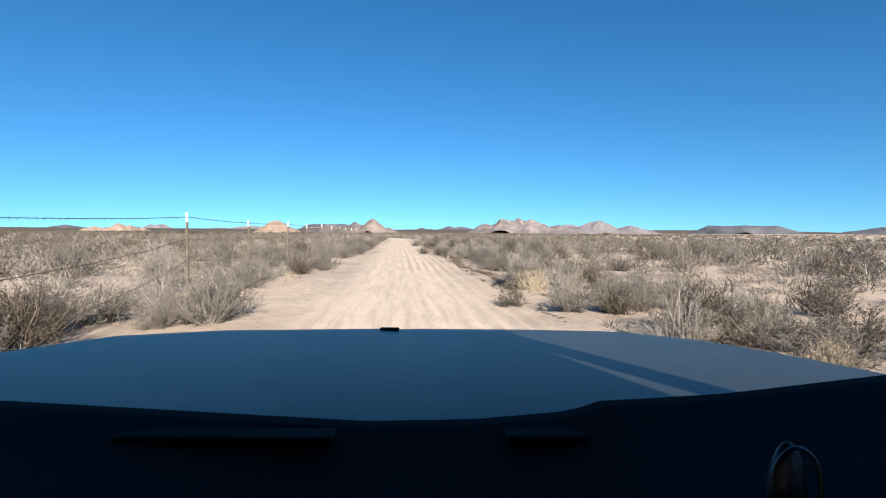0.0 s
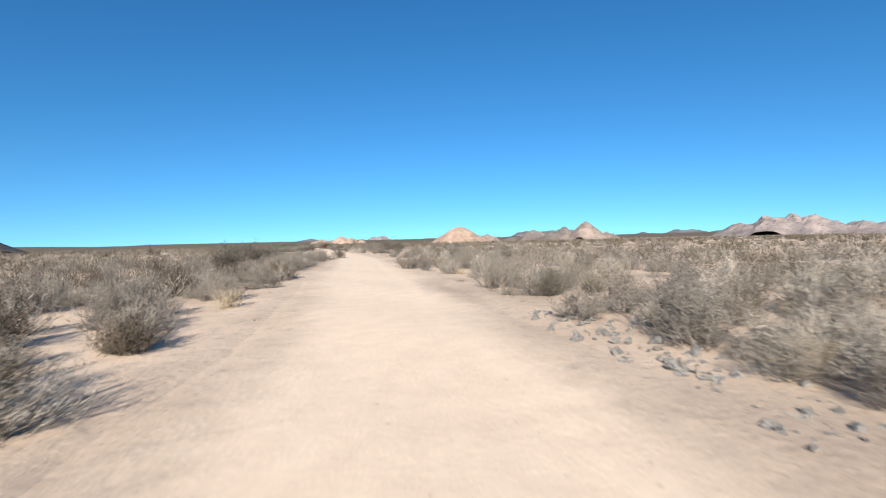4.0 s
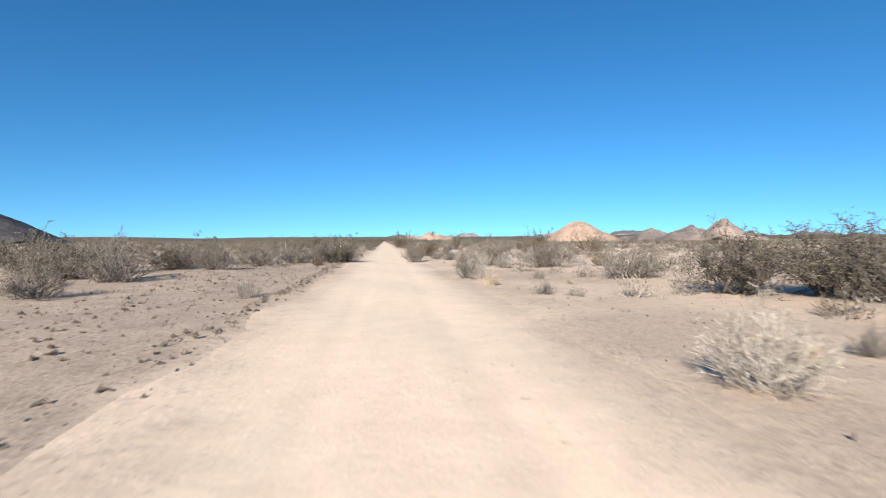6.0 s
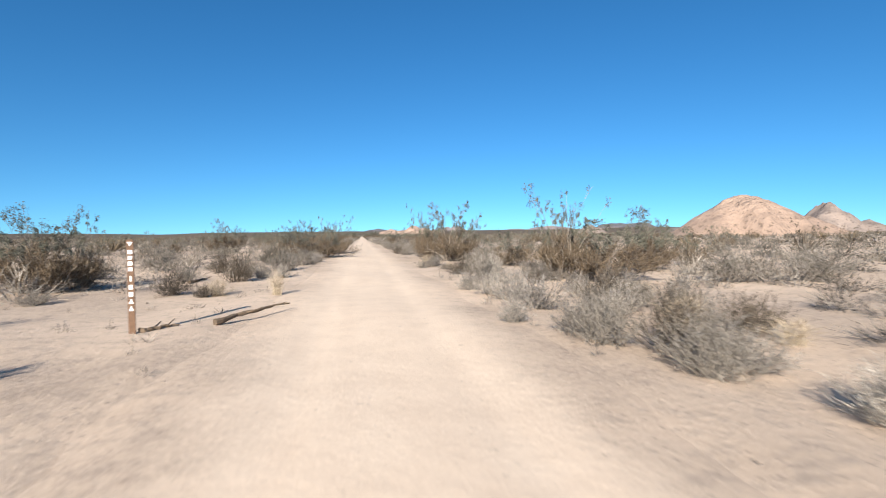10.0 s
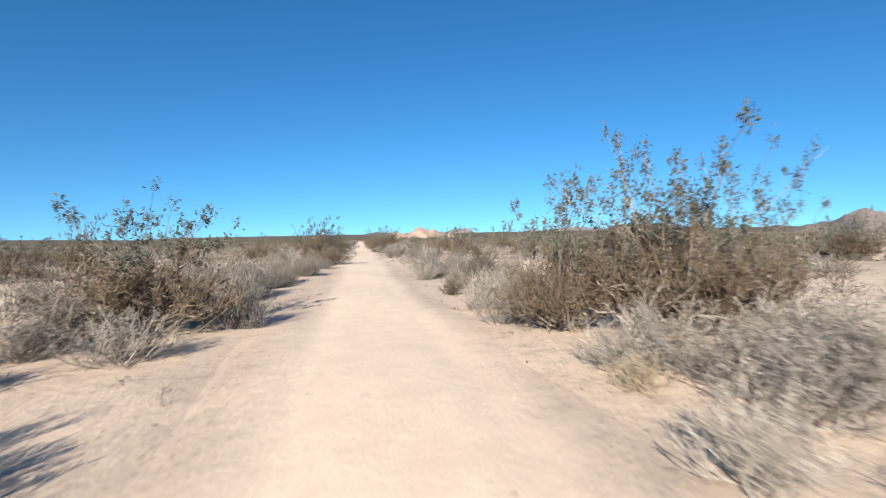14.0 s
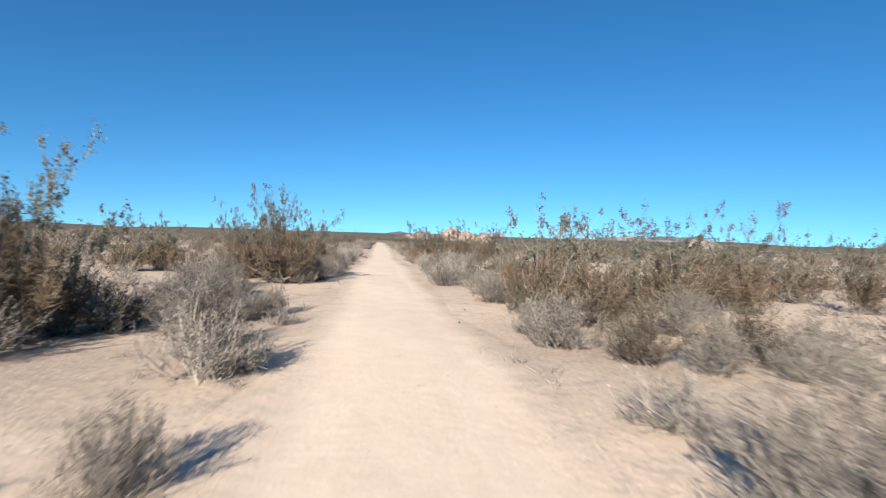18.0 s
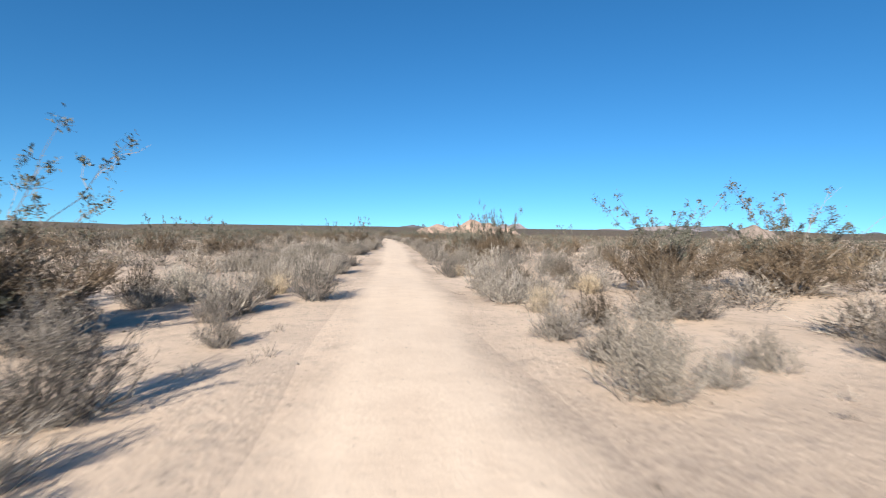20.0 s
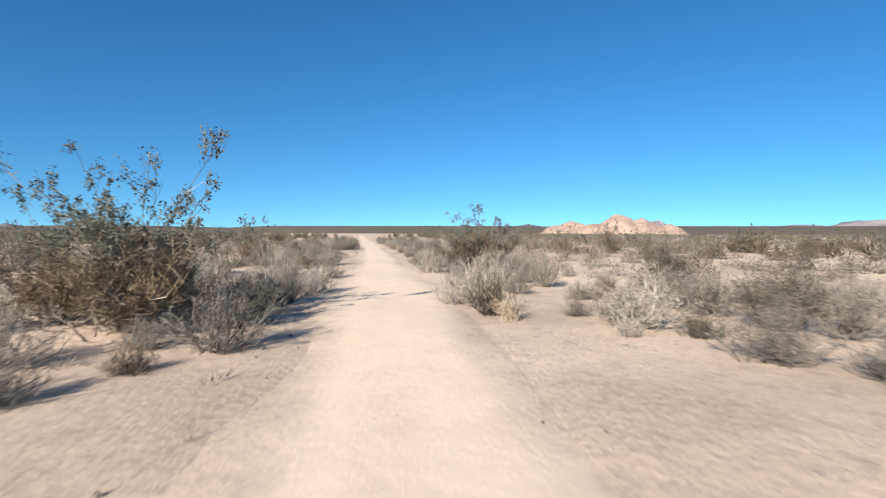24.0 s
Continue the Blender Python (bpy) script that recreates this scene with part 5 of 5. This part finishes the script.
plant("B", 88.48, 155.45, 1.24, 2.53)
plant("B", 77.97, 171.32, 1.09, 1.75)
plant("B", 79.89, 170.69, 0.77, 1.75)
plant("B", 81.77, 168.99, 0.98, 1.69)

# from 198 m along the road
plant("D", 57.94, 201.21, 1.96, 3.72)
plant("B", 63.78, 195.84, 1.34, 2.73)
plant("B", 64.55, 190.70, 0.82, 1.80)
plant("B", 61.91, 200.29, 1.79, 1.96)
plant("D", 63.07, 202.18, 1.43, 2.67)
plant("B", 55.00, 205.87, 1.31, 2.40)
plant("B", 57.45, 205.34, 1.01, 1.79)
plant("B", 67.50, 208.87, 1.32, 2.80)
plant("D", 70.19, 208.64, 1.41, 3.15)
plant("B", 64.86, 208.95, 1.42, 1.75)
plant("B", 75.81, 194.90, 0.88, 1.22)
plant("B", 78.69, 204.65, 1.54, 3.15)
plant("B", 80.82, 201.49, 1.38, 3.10)
plant("B", 81.47, 194.25, 1.28, 2.60)
plant("D", 81.48, 188.91, 1.70, 3.0)
plant("D", 83.60, 188.53, 1.84, 3.1)
plant("D", 83.23, 186.79, 1.62, 2.4)
plant("B", 74.70, 207.89, 1.38, 1.75)

# from 234 m along the road
plant("B", 68.67, 220.53, 1.57, 2.20)
plant("D", 68.20, 221.30, 1.25, 2.00)
plant("D", 69.05, 220.75, 0.95, 1.40)
plant("G", 69.85, 220.70, 0.45, 0.60)
plant("G", 69.10, 219.95, 0.40, 0.55)
plant("P", 69.20, 220.87, 1.42, 1.60)
plant("G", 69.76, 221.11, 0.69, 0.78)
plant("P", 68.30, 220.28, 0.53, 0.51)
plant("B", 67.81, 231.49, 1.16, 1.59)
plant("G", 69.35, 230.01, 0.45, 0.64)
plant("C", 62.81, 241.55, 1.64, 3.29)
plant("C", 58.85, 245.44, 2.01, 2.33)
plant("C", 68.54, 244.52, 1.66, 2.80)
plant("B", 71.24, 244.11, 1.31, 1.40)
plant("C", 76.41, 221.07, 2.08, 3.03)
plant("G", 75.76, 220.39, 0.48, 0.56)
plant("G", 77.26, 219.85, 0.46, 0.73)
plant("B", 78.43, 221.88, 0.65, 0.62)
plant("B", 75.47, 222.95, 0.43, 0.67)
plant("P", 76.71, 230.38, 0.96, 1.58)
plant("P", 76.44, 233.18, 1.11, 1.60)
plant("G", 75.35, 230.34, 0.38, 0.51)
plant("G", 75.03, 225.35, 0.40, 0.48)
plant("B", 76.17, 242.80, 1.31, 2.04)
plant("B", 79.73, 232.78, 1.33, 1.82)
plant("B", 86.72, 235.73, 1.84, 2.43)
plant("C", 88.84, 228.85, 2.66, 2.84)
plant("B", 78.58, 218.95, 0.40, 0.42)

# from 270 m along the road
plant("D", 61.06, 267.15, 2.14, 3.55)
plant("D", 64.03, 265.85, 2.17, 2.81)
plant("B", 66.67, 259.20, 0.61, 1.25)
plant("D", 66.01, 266.73, 1.29, 2.63)
plant("D", 65.79, 272.69, 1.63, 2.82)
plant("C", 66.85, 263.20, 2.64, 3.16)
plant("C", 62.35, 267.02, 2.50, 4.24)
plant("C", 59.11, 269.47, 1.99, 2.58)
plant("C", 65.18, 277.58, 2.28, 3.34)
plant("C", 69.34, 280.48, 2.05, 3.73)
plant("C", 71.21, 280.04, 2.04, 1.87)
plant("C", 76.16, 262.36, 2.75, 4.45)
plant("C", 75.42, 269.21, 2.63, 1.95)
plant("C", 85.86, 270.76, 2.64, 2.22)
plant("C", 91.50, 268.07, 2.64, 2.27)
plant("B", 89.99, 278.70, 2.27, 3.15)
plant("B", 86.52, 278.82, 1.74, 2.10)
plant("G", 76.84, 262.90, 0.53, 0.54)
plant("G", 76.47, 259.46, 0.14, 0.31)
plant("B", 94.90, 278.05, 1.58, 2.10)
plant("B", 75.75, 279.79, 1.72, 2.10)

# from 306 m along the road
plant("D", 62.97, 299.67, 1.57, 2.27)
plant("D", 65.77, 297.15, 1.24, 1.64)
plant("B", 67.12, 296.18, 0.91, 1.40)
plant("D", 64.25, 306.73, 1.48, 2.11)
plant("D", 62.70, 301.40, 1.60, 2.40)
plant("C", 60.60, 313.56, 1.80, 3.30)
plant("C", 59.22, 310.34, 1.71, 2.18)
plant("B", 67.08, 305.37, 1.62, 2.43)
plant("B", 67.41, 301.38, 0.60, 1.07)
plant("B", 67.20, 293.97, 0.36, 0.56)
plant("B", 65.97, 299.48, 0.30, 0.62)
plant("B", 67.63, 296.01, 0.34, 0.47)
plant("B", 75.58, 299.18, 1.39, 1.58)
plant("C", 78.38, 298.46, 2.16, 1.84)
plant("C", 79.33, 297.35, 2.55, 2.79)
plant("B", 77.29, 295.32, 0.45, 1.27)
plant("B", 81.45, 297.92, 1.39, 1.93)
plant("B", 83.52, 298.57, 1.48, 1.75)
plant("B", 85.36, 298.58, 1.50, 1.77)
plant("B", 75.54, 315.70, 1.35, 2.09)
plant("G", 80.19, 294.04, 0.15, 0.36)
plant("B", 78.22, 304.40, 1.18, 1.33)

# from 342 m along the road
plant("C", 64.88, 335.69, 2.36, 2.52)
plant("C", 65.39, 336.77, 1.63, 1.37)
plant("B", 64.23, 339.83, 0.65, 1.35)
plant("B", 66.21, 333.14, 0.41, 0.73)
plant("G", 70.99, 333.39, 0.57, 0.46)
plant("C", 70.37, 352.91, 1.80, 4.20)
plant("B", 69.82, 342.15, 0.89, 1.60)
plant("B", 68.90, 339.58, 0.77, 1.00)
plant("B", 64.94, 343.69, 1.15, 1.90)
plant("B", 67.68, 337.78, 0.51, 0.71)
plant("P", 75.43, 333.46, 0.48, 0.71)
plant("P", 75.14, 328.84, 0.38, 0.53)
plant("C", 78.73, 335.53, 2.66, 2.32)
plant("C", 79.63, 334.87, 1.91, 3.23)
plant("C", 82.95, 338.08, 2.20, 2.20)
plant("C", 79.21, 342.91, 1.48, 3.37)
plant("G", 77.48, 328.17, 0.57, 0.79)
plant("B", 78.27, 331.19, 0.58, 0.96)
plant("B", 77.66, 332.32, 0.51, 0.79)
plant("G", 78.03, 326.89, 0.41, 0.72)
plant("B", 82.87, 333.84, 1.08, 1.88)
plant("B", 84.91, 333.25, 1.06, 1.85)
plant("B", 76.55, 351.63, 1.21, 1.75)

# from 360 m along the road
plant("C", 77.27, 346.81, 2.81, 3.43)
plant("C", 76.39, 348.28, 2.66, 2.10)
plant("C", 68.12, 365.06, 2.61, 2.65)
plant("C", 70.91, 358.86, 2.66, 2.60)
plant("C", 62.08, 364.75, 2.65, 2.89)
plant("P", 70.66, 347.79, 0.53, 0.73)
plant("B", 69.75, 352.96, 0.65, 1.04)
plant("D", 68.69, 348.30, 1.10, 1.21)
plant("D", 68.50, 346.93, 0.76, 1.09)
plant("B", 64.88, 352.66, 0.94, 1.38)
plant("B", 79.04, 360.72, 0.97, 2.49)
plant("C", 67.37, 362.69, 2.11, 2.05)
plant("B", 81.29, 347.79, 0.84, 1.28)

# from 432 m along the road
plant("C", 66.74, 421.99, 3.56, 2.82)
plant("D", 69.11, 420.33, 0.73, 1.39)
plant("B", 75.10, 423.06, 0.65, 0.95)
plant("P", 75.44, 420.45, 0.51, 1.26)
plant("B", 70.44, 425.95, 0.70, 1.28)
plant("B", 77.97, 419.36, 0.86, 1.26)
plant("C", 81.36, 419.37, 2.18, 1.81)
plant("B", 77.72, 421.57, 0.71, 0.98)

# from 450 m along the road
plant("B", 66.45, 438.91, 0.90, 1.51)
plant("B", 67.39, 439.25, 0.94, 1.58)
plant("D", 69.32, 438.16, 0.65, 1.33)
plant("B", 76.68, 436.24, 0.71, 1.27)
plant("D", 77.57, 435.98, 0.69, 1.24)
plant("B", 78.06, 435.43, 0.71, 1.08)
plant("C", 65.27, 439.24, 2.87, 2.46)
plant("C", 68.60, 449.07, 2.24, 4.32)
plant("C", 56.91, 461.51, 2.69, 4.67)
plant("C", 64.66, 448.22, 1.81, 2.20)
plant("B", 55.06, 461.34, 1.38, 1.75)
plant("P", 69.83, 441.12, 0.57, 1.17)
plant("G", 70.34, 443.88, 0.63, 0.70)
plant("B", 66.56, 441.16, 0.56, 0.64)
plant("B", 67.41, 438.26, 0.42, 0.48)
plant("B", 69.57, 438.00, 0.41, 0.75)
plant("B", 64.85, 441.27, 0.74, 0.77)
plant("B", 69.83, 460.19, 1.56, 1.75)
plant("B", 67.87, 444.91, 0.83, 1.03)
plant("P", 74.85, 437.18, 0.70, 1.15)
plant("B", 74.48, 439.90, 0.59, 0.61)
plant("B", 76.01, 445.12, 0.97, 1.45)
plant("B", 74.66, 445.71, 0.73, 1.13)
plant("B", 74.56, 459.74, 1.06, 1.40)
plant("C", 84.96, 458.94, 2.57, 2.33)
plant("B", 76.54, 436.14, 0.39, 0.64)
plant("G", 75.74, 436.31, 0.31, 0.35)
plant("B", 77.72, 437.40, 0.55, 0.95)
plant("B", 77.45, 441.01, 0.66, 0.82)
plant("B", 78.21, 439.58, 0.94, 0.84)
plant("B", 78.47, 437.78, 0.58, 0.80)
plant("B", 90.67, 449.84, 1.58, 2.00)
plant("B", 77.56, 434.77, 0.32, 0.39)

# from 486 m along the road
plant("C", 69.81, 473.56, 2.03, 2.34)
plant("D", 70.71, 474.62, 0.39, 0.70)
plant("P", 70.42, 477.99, 0.53, 0.83)
plant("B", 70.85, 485.10, 0.74, 1.31)
plant("B", 70.50, 480.76, 0.65, 1.02)
plant("B", 66.66, 476.43, 0.66, 0.79)
plant("C", 71.45, 493.04, 1.65, 2.48)
plant("C", 52.95, 499.58, 1.88, 3.73)
plant("C", 61.22, 489.10, 2.63, 1.84)
plant("C", 75.76, 472.36, 2.18, 1.85)
plant("C", 76.96, 471.77, 2.80, 2.63)
plant("C", 77.86, 471.72, 2.41, 1.77)
plant("P", 75.10, 474.76, 0.74, 1.09)
plant("B", 75.29, 483.20, 0.79, 1.23)
plant("B", 77.23, 480.06, 0.84, 1.04)
plant("C", 78.27, 471.59, 1.77, 1.43)
plant("C", 94.84, 485.40, 2.12, 2.84)
plant("C", 79.35, 495.40, 1.88, 3.73)
plant("D", 78.92, 471.36, 0.30, 0.70)
plant("D", 75.74, 473.48, 0.37, 0.67)

# from 522 m along the road
plant("C", 69.48, 509.24, 3.26, 3.23)
plant("C", 68.28, 509.59, 2.55, 2.06)
plant("C", 70.44, 509.42, 2.35, 2.17)
plant("C", 70.76, 510.94, 2.20, 1.83)
plant("C", 70.76, 514.68, 2.15, 1.76)
plant("C", 70.23, 528.85, 1.95, 3.29)
plant("C", 52.98, 531.05, 2.28, 2.52)
plant("C", 74.61, 518.10, 2.65, 2.21)
plant("B", 78.95, 531.37, 1.82, 1.75)
plant("G", 75.72, 508.73, 0.67, 0.95)
plant("B", 74.95, 512.93, 0.39, 0.93)
plant("B", 74.32, 515.62, 0.47, 0.66)
plant("C", 80.69, 512.47, 2.23, 3.00)
plant("C", 84.29, 521.85, 2.63, 2.01)
plant("C", 87.23, 516.06, 2.24, 2.68)
plant("B", 78.72, 522.89, 0.97, 2.01)
plant("B", 77.21, 508.43, 0.33, 0.51)

# from 558 m along the road
plant("C", 70.34, 546.14, 2.24, 2.38)
plant("C", 66.87, 552.92, 2.47, 2.02)
plant("P", 70.00, 558.35, 1.03, 1.65)
plant("B", 71.50, 568.11, 1.61, 1.75)
plant("B", 64.97, 552.13, 0.92, 1.27)
plant("B", 65.95, 548.67, 0.58, 0.61)
plant("B", 51.11, 570.20, 1.52, 2.80)
plant("C", 77.16, 543.03, 2.90, 2.61)
plant("C", 77.87, 542.58, 3.00, 2.19)
plant("C", 76.94, 544.57, 2.45, 1.84)
plant("P", 74.56, 548.83, 0.70, 0.79)
plant("C", 74.90, 562.08, 2.05, 3.01)
plant("C", 77.79, 557.92, 1.97, 3.16)
plant("G", 75.45, 545.50, 0.55, 0.96)
plant("C", 83.78, 566.99, 1.95, 2.80)
plant("D", 76.72, 543.79, 0.97, 1.13)

# from 594 m along the road
plant("C", 68.81, 579.62, 1.33, 1.78)
plant("C", 69.41, 579.91, 1.54, 1.33)
plant("C", 69.32, 588.77, 1.71, 1.84)
plant("D", 70.24, 588.28, 1.38, 2.32)
plant("G", 70.71, 583.31, 0.38, 0.58)
plant("B", 67.52, 588.30, 0.65, 1.33)
plant("C", 74.56, 580.75, 1.31, 1.87)
plant("B", 75.37, 581.61, 0.74, 0.76)
plant("C", 76.93, 583.11, 1.98, 1.94)
plant("C", 77.06, 580.18, 1.94, 2.07)
plant("C", 77.60, 579.53, 1.91, 1.71)
plant("C", 78.52, 579.03, 3.71, 2.55)
plant("B", 74.40, 587.98, 0.73, 1.00)
plant("D", 68.42, 579.45, 0.83, 0.59)

# from 630 m along the road
plant("C", 68.50, 615.77, 2.81, 1.75)
plant("C", 68.75, 616.60, 1.75, 1.40)
plant("B", 70.24, 616.80, 0.77, 0.87)
plant("C", 70.10, 624.92, 2.58, 2.94)
plant("C", 65.55, 628.06, 1.95, 1.69)
plant("C", 68.59, 626.43, 2.26, 1.89)
plant("G", 70.61, 616.35, 0.36, 0.39)
plant("B", 71.12, 618.32, 0.67, 0.69)
plant("C", 76.02, 618.86, 2.10, 1.90)
plant("C", 76.88, 618.25, 1.95, 1.81)
plant("C", 78.80, 619.07, 2.17, 2.02)
plant("C", 80.33, 619.13, 2.17, 1.78)
plant("C", 83.38, 621.27, 1.74, 1.98)
plant("C", 83.59, 619.34, 1.74, 1.46)
plant("P", 74.91, 625.87, 0.73, 1.33)
plant("C", 75.87, 639.79, 2.20, 2.80)
plant("G", 77.70, 616.40, 0.38, 0.52)
plant("D", 75.65, 618.75, 0.74, 0.98)

# from 648 m along the road
plant("C", 69.60, 635.50, 2.60, 2.10)
plant("C", 67.80, 635.65, 3.66, 2.30)
plant("C", 70.60, 635.19, 1.45, 1.10)
plant("C", 77.12, 648.77, 2.53, 3.93)
plant("C", 78.25, 642.70, 2.66, 2.41)
plant("C", 80.47, 643.46, 2.66, 2.57)
plant("B", 75.93, 639.86, 0.71, 1.16)
plant("B", 77.34, 638.59, 0.65, 1.46)
plant("D", 78.71, 635.87, 0.82, 1.25)
plant("P", 78.16, 633.84, 0.47, 0.89)
plant("D", 78.08, 633.08, 0.28, 0.58)
plant("C", 87.85, 644.45, 2.54, 3.73)

# from 720 m along the road
plant("C", 76.12, 706.46, 1.86, 1.75)
plant("C", 76.98, 706.06, 2.25, 1.85)
plant("C", 77.52, 705.68, 2.29, 1.78)
plant("C", 77.90, 704.80, 2.59, 1.87)
plant("P", 69.34, 711.69, 0.79, 1.49)
plant("B", 70.24, 713.04, 0.74, 1.37)
plant("G", 68.31, 706.38, 0.51, 0.70)
plant("B", 65.48, 714.13, 0.46, 1.28)
plant("P", 76.02, 712.10, 0.64, 1.32)
plant("P", 74.83, 709.02, 0.32, 0.67)
plant("B", 75.28, 717.40, 0.60, 1.25)

# from 738 m along the road
plant("D", 78.48, 725.29, 1.34, 1.91)
plant("B", 78.92, 724.03, 1.07, 1.49)
plant("D", 78.93, 723.15, 1.24, 1.18)
plant("B", 76.28, 724.66, 0.76, 1.20)
plant("C", 69.97, 725.89, 2.61, 3.03)
plant("C", 67.11, 729.74, 2.34, 2.00)
plant("C", 70.70, 727.17, 1.86, 1.61)
plant("G", 69.48, 725.69, 0.34, 0.45)
plant("B", 62.46, 735.12, 1.52, 1.83)
plant("B", 71.69, 729.36, 0.64, 0.80)
plant("B", 71.17, 748.30, 1.62, 1.75)
plant("C", 77.91, 737.12, 2.24, 3.36)
plant("G", 75.09, 725.39, 0.63, 0.72)
plant("B", 75.11, 726.63, 0.31, 0.75)
plant("C", 78.81, 724.66, 1.87, 2.72)
plant("C", 80.05, 724.70, 1.65, 1.49)
plant("C", 89.10, 745.72, 1.99, 1.87)
plant("D", 77.11, 725.57, 0.58, 1.46)
plant("B", 77.44, 728.90, 0.93, 1.36)
plant("B", 78.34, 725.09, 0.65, 0.76)
plant("B", 75.32, 734.84, 0.58, 1.01)

# from 774 m along the road
plant("B", 67.97, 759.80, 0.68, 1.10)
plant("P", 68.19, 760.16, 0.72, 1.09)
plant("B", 68.54, 760.81, 0.83, 1.20)
plant("D", 63.83, 765.71, 0.91, 1.86)
plant("D", 65.36, 766.09, 0.81, 1.79)
plant("G", 71.67, 765.70, 0.16, 0.35)
plant("G", 72.02, 764.86, 0.16, 0.35)
plant("G", 71.84, 763.69, 0.16, 0.38)
plant("G", 72.13, 763.40, 0.16, 0.35)
plant("G", 71.99, 762.48, 0.16, 0.32)
plant("G", 71.85, 766.66, 0.16, 0.32)
plant("P", 69.32, 760.58, 0.54, 0.71)
plant("P", 69.98, 761.11, 0.58, 0.77)
plant("P", 70.25, 761.64, 0.54, 0.74)
plant("P", 70.07, 765.79, 0.81, 1.25)
plant("P", 68.04, 759.70, 0.40, 0.48)
plant("B", 68.68, 760.68, 0.27, 0.48)
plant("B", 66.50, 763.00, 0.51, 0.63)
plant("C", 69.06, 778.13, 1.36, 2.24)
plant("B", 61.19, 770.46, 0.90, 1.12)
plant("C", 74.26, 760.98, 1.23, 1.83)
plant("C", 75.17, 760.64, 2.09, 1.88)
plant("C", 76.21, 760.52, 1.71, 1.86)
plant("C", 76.92, 760.19, 1.96, 1.79)
plant("C", 77.87, 760.58, 2.51, 1.87)
plant("P", 73.83, 765.35, 0.67, 1.10)
plant("D", 79.87, 762.21, 1.34, 1.27)
plant("B", 73.25, 769.72, 0.54, 0.75)
plant("D", 79.35, 760.65, 1.37, 0.88)

# from 810 m along the road
plant("D", 72.71, 797.61, 1.40, 1.81)
plant("D", 73.75, 797.08, 1.34, 1.84)
plant("B", 74.26, 796.34, 1.28, 1.51)
plant("D", 74.51, 795.70, 1.16, 1.10)
plant("B", 74.19, 799.24, 1.18, 1.74)
plant("D", 78.45, 804.14, 1.59, 2.88)
plant("C", 63.65, 795.65, 2.80, 1.85)
plant("C", 63.00, 797.37, 2.50, 1.65)
plant("C", 51.64, 818.77, 2.55, 3.73)
plant("C", 59.47, 815.63, 2.64, 2.88)
plant("B", 64.69, 796.89, 0.44, 0.54)
plant("G", 66.57, 797.79, 0.48, 0.51)
plant("B", 65.45, 802.53, 0.60, 0.93)
plant("D", 66.01, 802.69, 0.90, 1.09)
plant("B", 65.38, 799.05, 0.55, 0.69)
plant("C", 70.54, 798.58, 2.76, 2.08)
plant("C", 71.38, 798.19, 2.33, 2.22)
plant("C", 72.10, 797.66, 2.46, 1.91)
plant("B", 69.61, 803.57, 0.79, 1.46)
plant("B", 68.50, 810.53, 0.71, 1.22)
plant("D", 73.24, 796.84, 0.49, 0.83)
plant("C", 84.99, 820.61, 2.71, 2.15)
plant("C", 80.59, 808.60, 2.63, 1.75)
plant("C", 78.00, 799.99, 2.67, 1.75)

# from 846 m along the road
plant("B", 65.83, 833.47, 0.86, 1.26)
plant("D", 66.29, 832.11, 0.96, 1.29)
plant("B", 66.97, 831.79, 0.90, 1.15)
plant("B", 64.22, 832.45, 0.56, 0.96)
plant("D", 67.07, 839.52, 1.12, 1.96)
plant("C", 57.32, 831.08, 2.63, 2.73)
plant("C", 56.02, 831.17, 1.93, 1.77)
plant("D", 58.65, 831.56, 0.66, 1.34)
plant("C", 52.38, 844.30, 1.97, 1.92)
plant("B", 58.43, 833.66, 0.64, 0.66)
plant("C", 61.53, 846.18, 2.40, 3.92)
plant("G", 62.52, 832.42, 0.44, 0.62)
plant("B", 63.64, 833.06, 0.37, 0.58)
plant("P", 64.03, 831.31, 0.29, 0.46)
plant("D", 65.00, 831.48, 0.41, 0.68)
plant("B", 67.23, 834.97, 0.66, 1.24)
plant("B", 65.77, 836.54, 0.52, 1.06)
plant("B", 67.71, 833.69, 0.67, 1.17)

# the close band of large grey shrubs behind the bare shoulder, 220 m along the road
for key, s, d, high, wide in (("B", 219.0, -13.2, 1.45, 2.7), ("B", 221.5, -7.6, 1.15, 2.2), ("D", 218.0, -11.6, 1.25, 2.3), ("B", 224.0, -13.4, 1.6, 2.8),
                              ("B", 217.0, -17.0, 1.3, 2.9), ("D", 221.0, -19.5, 1.4, 3.0), ("B", 225.5, -10.4, 1.3, 2.5), ("B", 227.0, -6.9, 1.25, 2.4),
                              ("B", 231.0, -4.2, 1.25, 2.2), ("B", 233.5, -7.2, 1.3, 2.6), ("D", 232.0, -11.8, 1.3, 2.7), ("B", 229.5, -16.5, 1.5, 3.0)):
    plant(key, *station(s, d)[:2], high, wide)

# between the stretches above: the same plants, strewn at random
_strew = random.Random(21)


def strew(kinds, s0, s1, count, near, far, highs):
    for _ in range(count):
        side = _strew.choice((-1, 1))
        high = _strew.uniform(*highs)
        wide = high * _strew.uniform(0.9, 1.4)
        x, y, _h = station(_strew.uniform(s0, s1), side * (_strew.uniform(near, far) + wide * 0.4))
        plant(_strew.choice(kinds), x, y, high, wide)


strew("BBPD", 84, 142, 26, 2.6, 9, (0.6, 1.3))
strew("C", 384, 428, 13, 2.6, 10, (1.5, 2.5))
strew("BPDG", 380, 432, 22, 2.2, 8, (0.4, 0.9))
strew("C", 668, 714, 14, 2.4, 10, (1.5, 2.6))
strew("BPDG", 664, 718, 22, 2.0, 8, (0.4, 0.9))
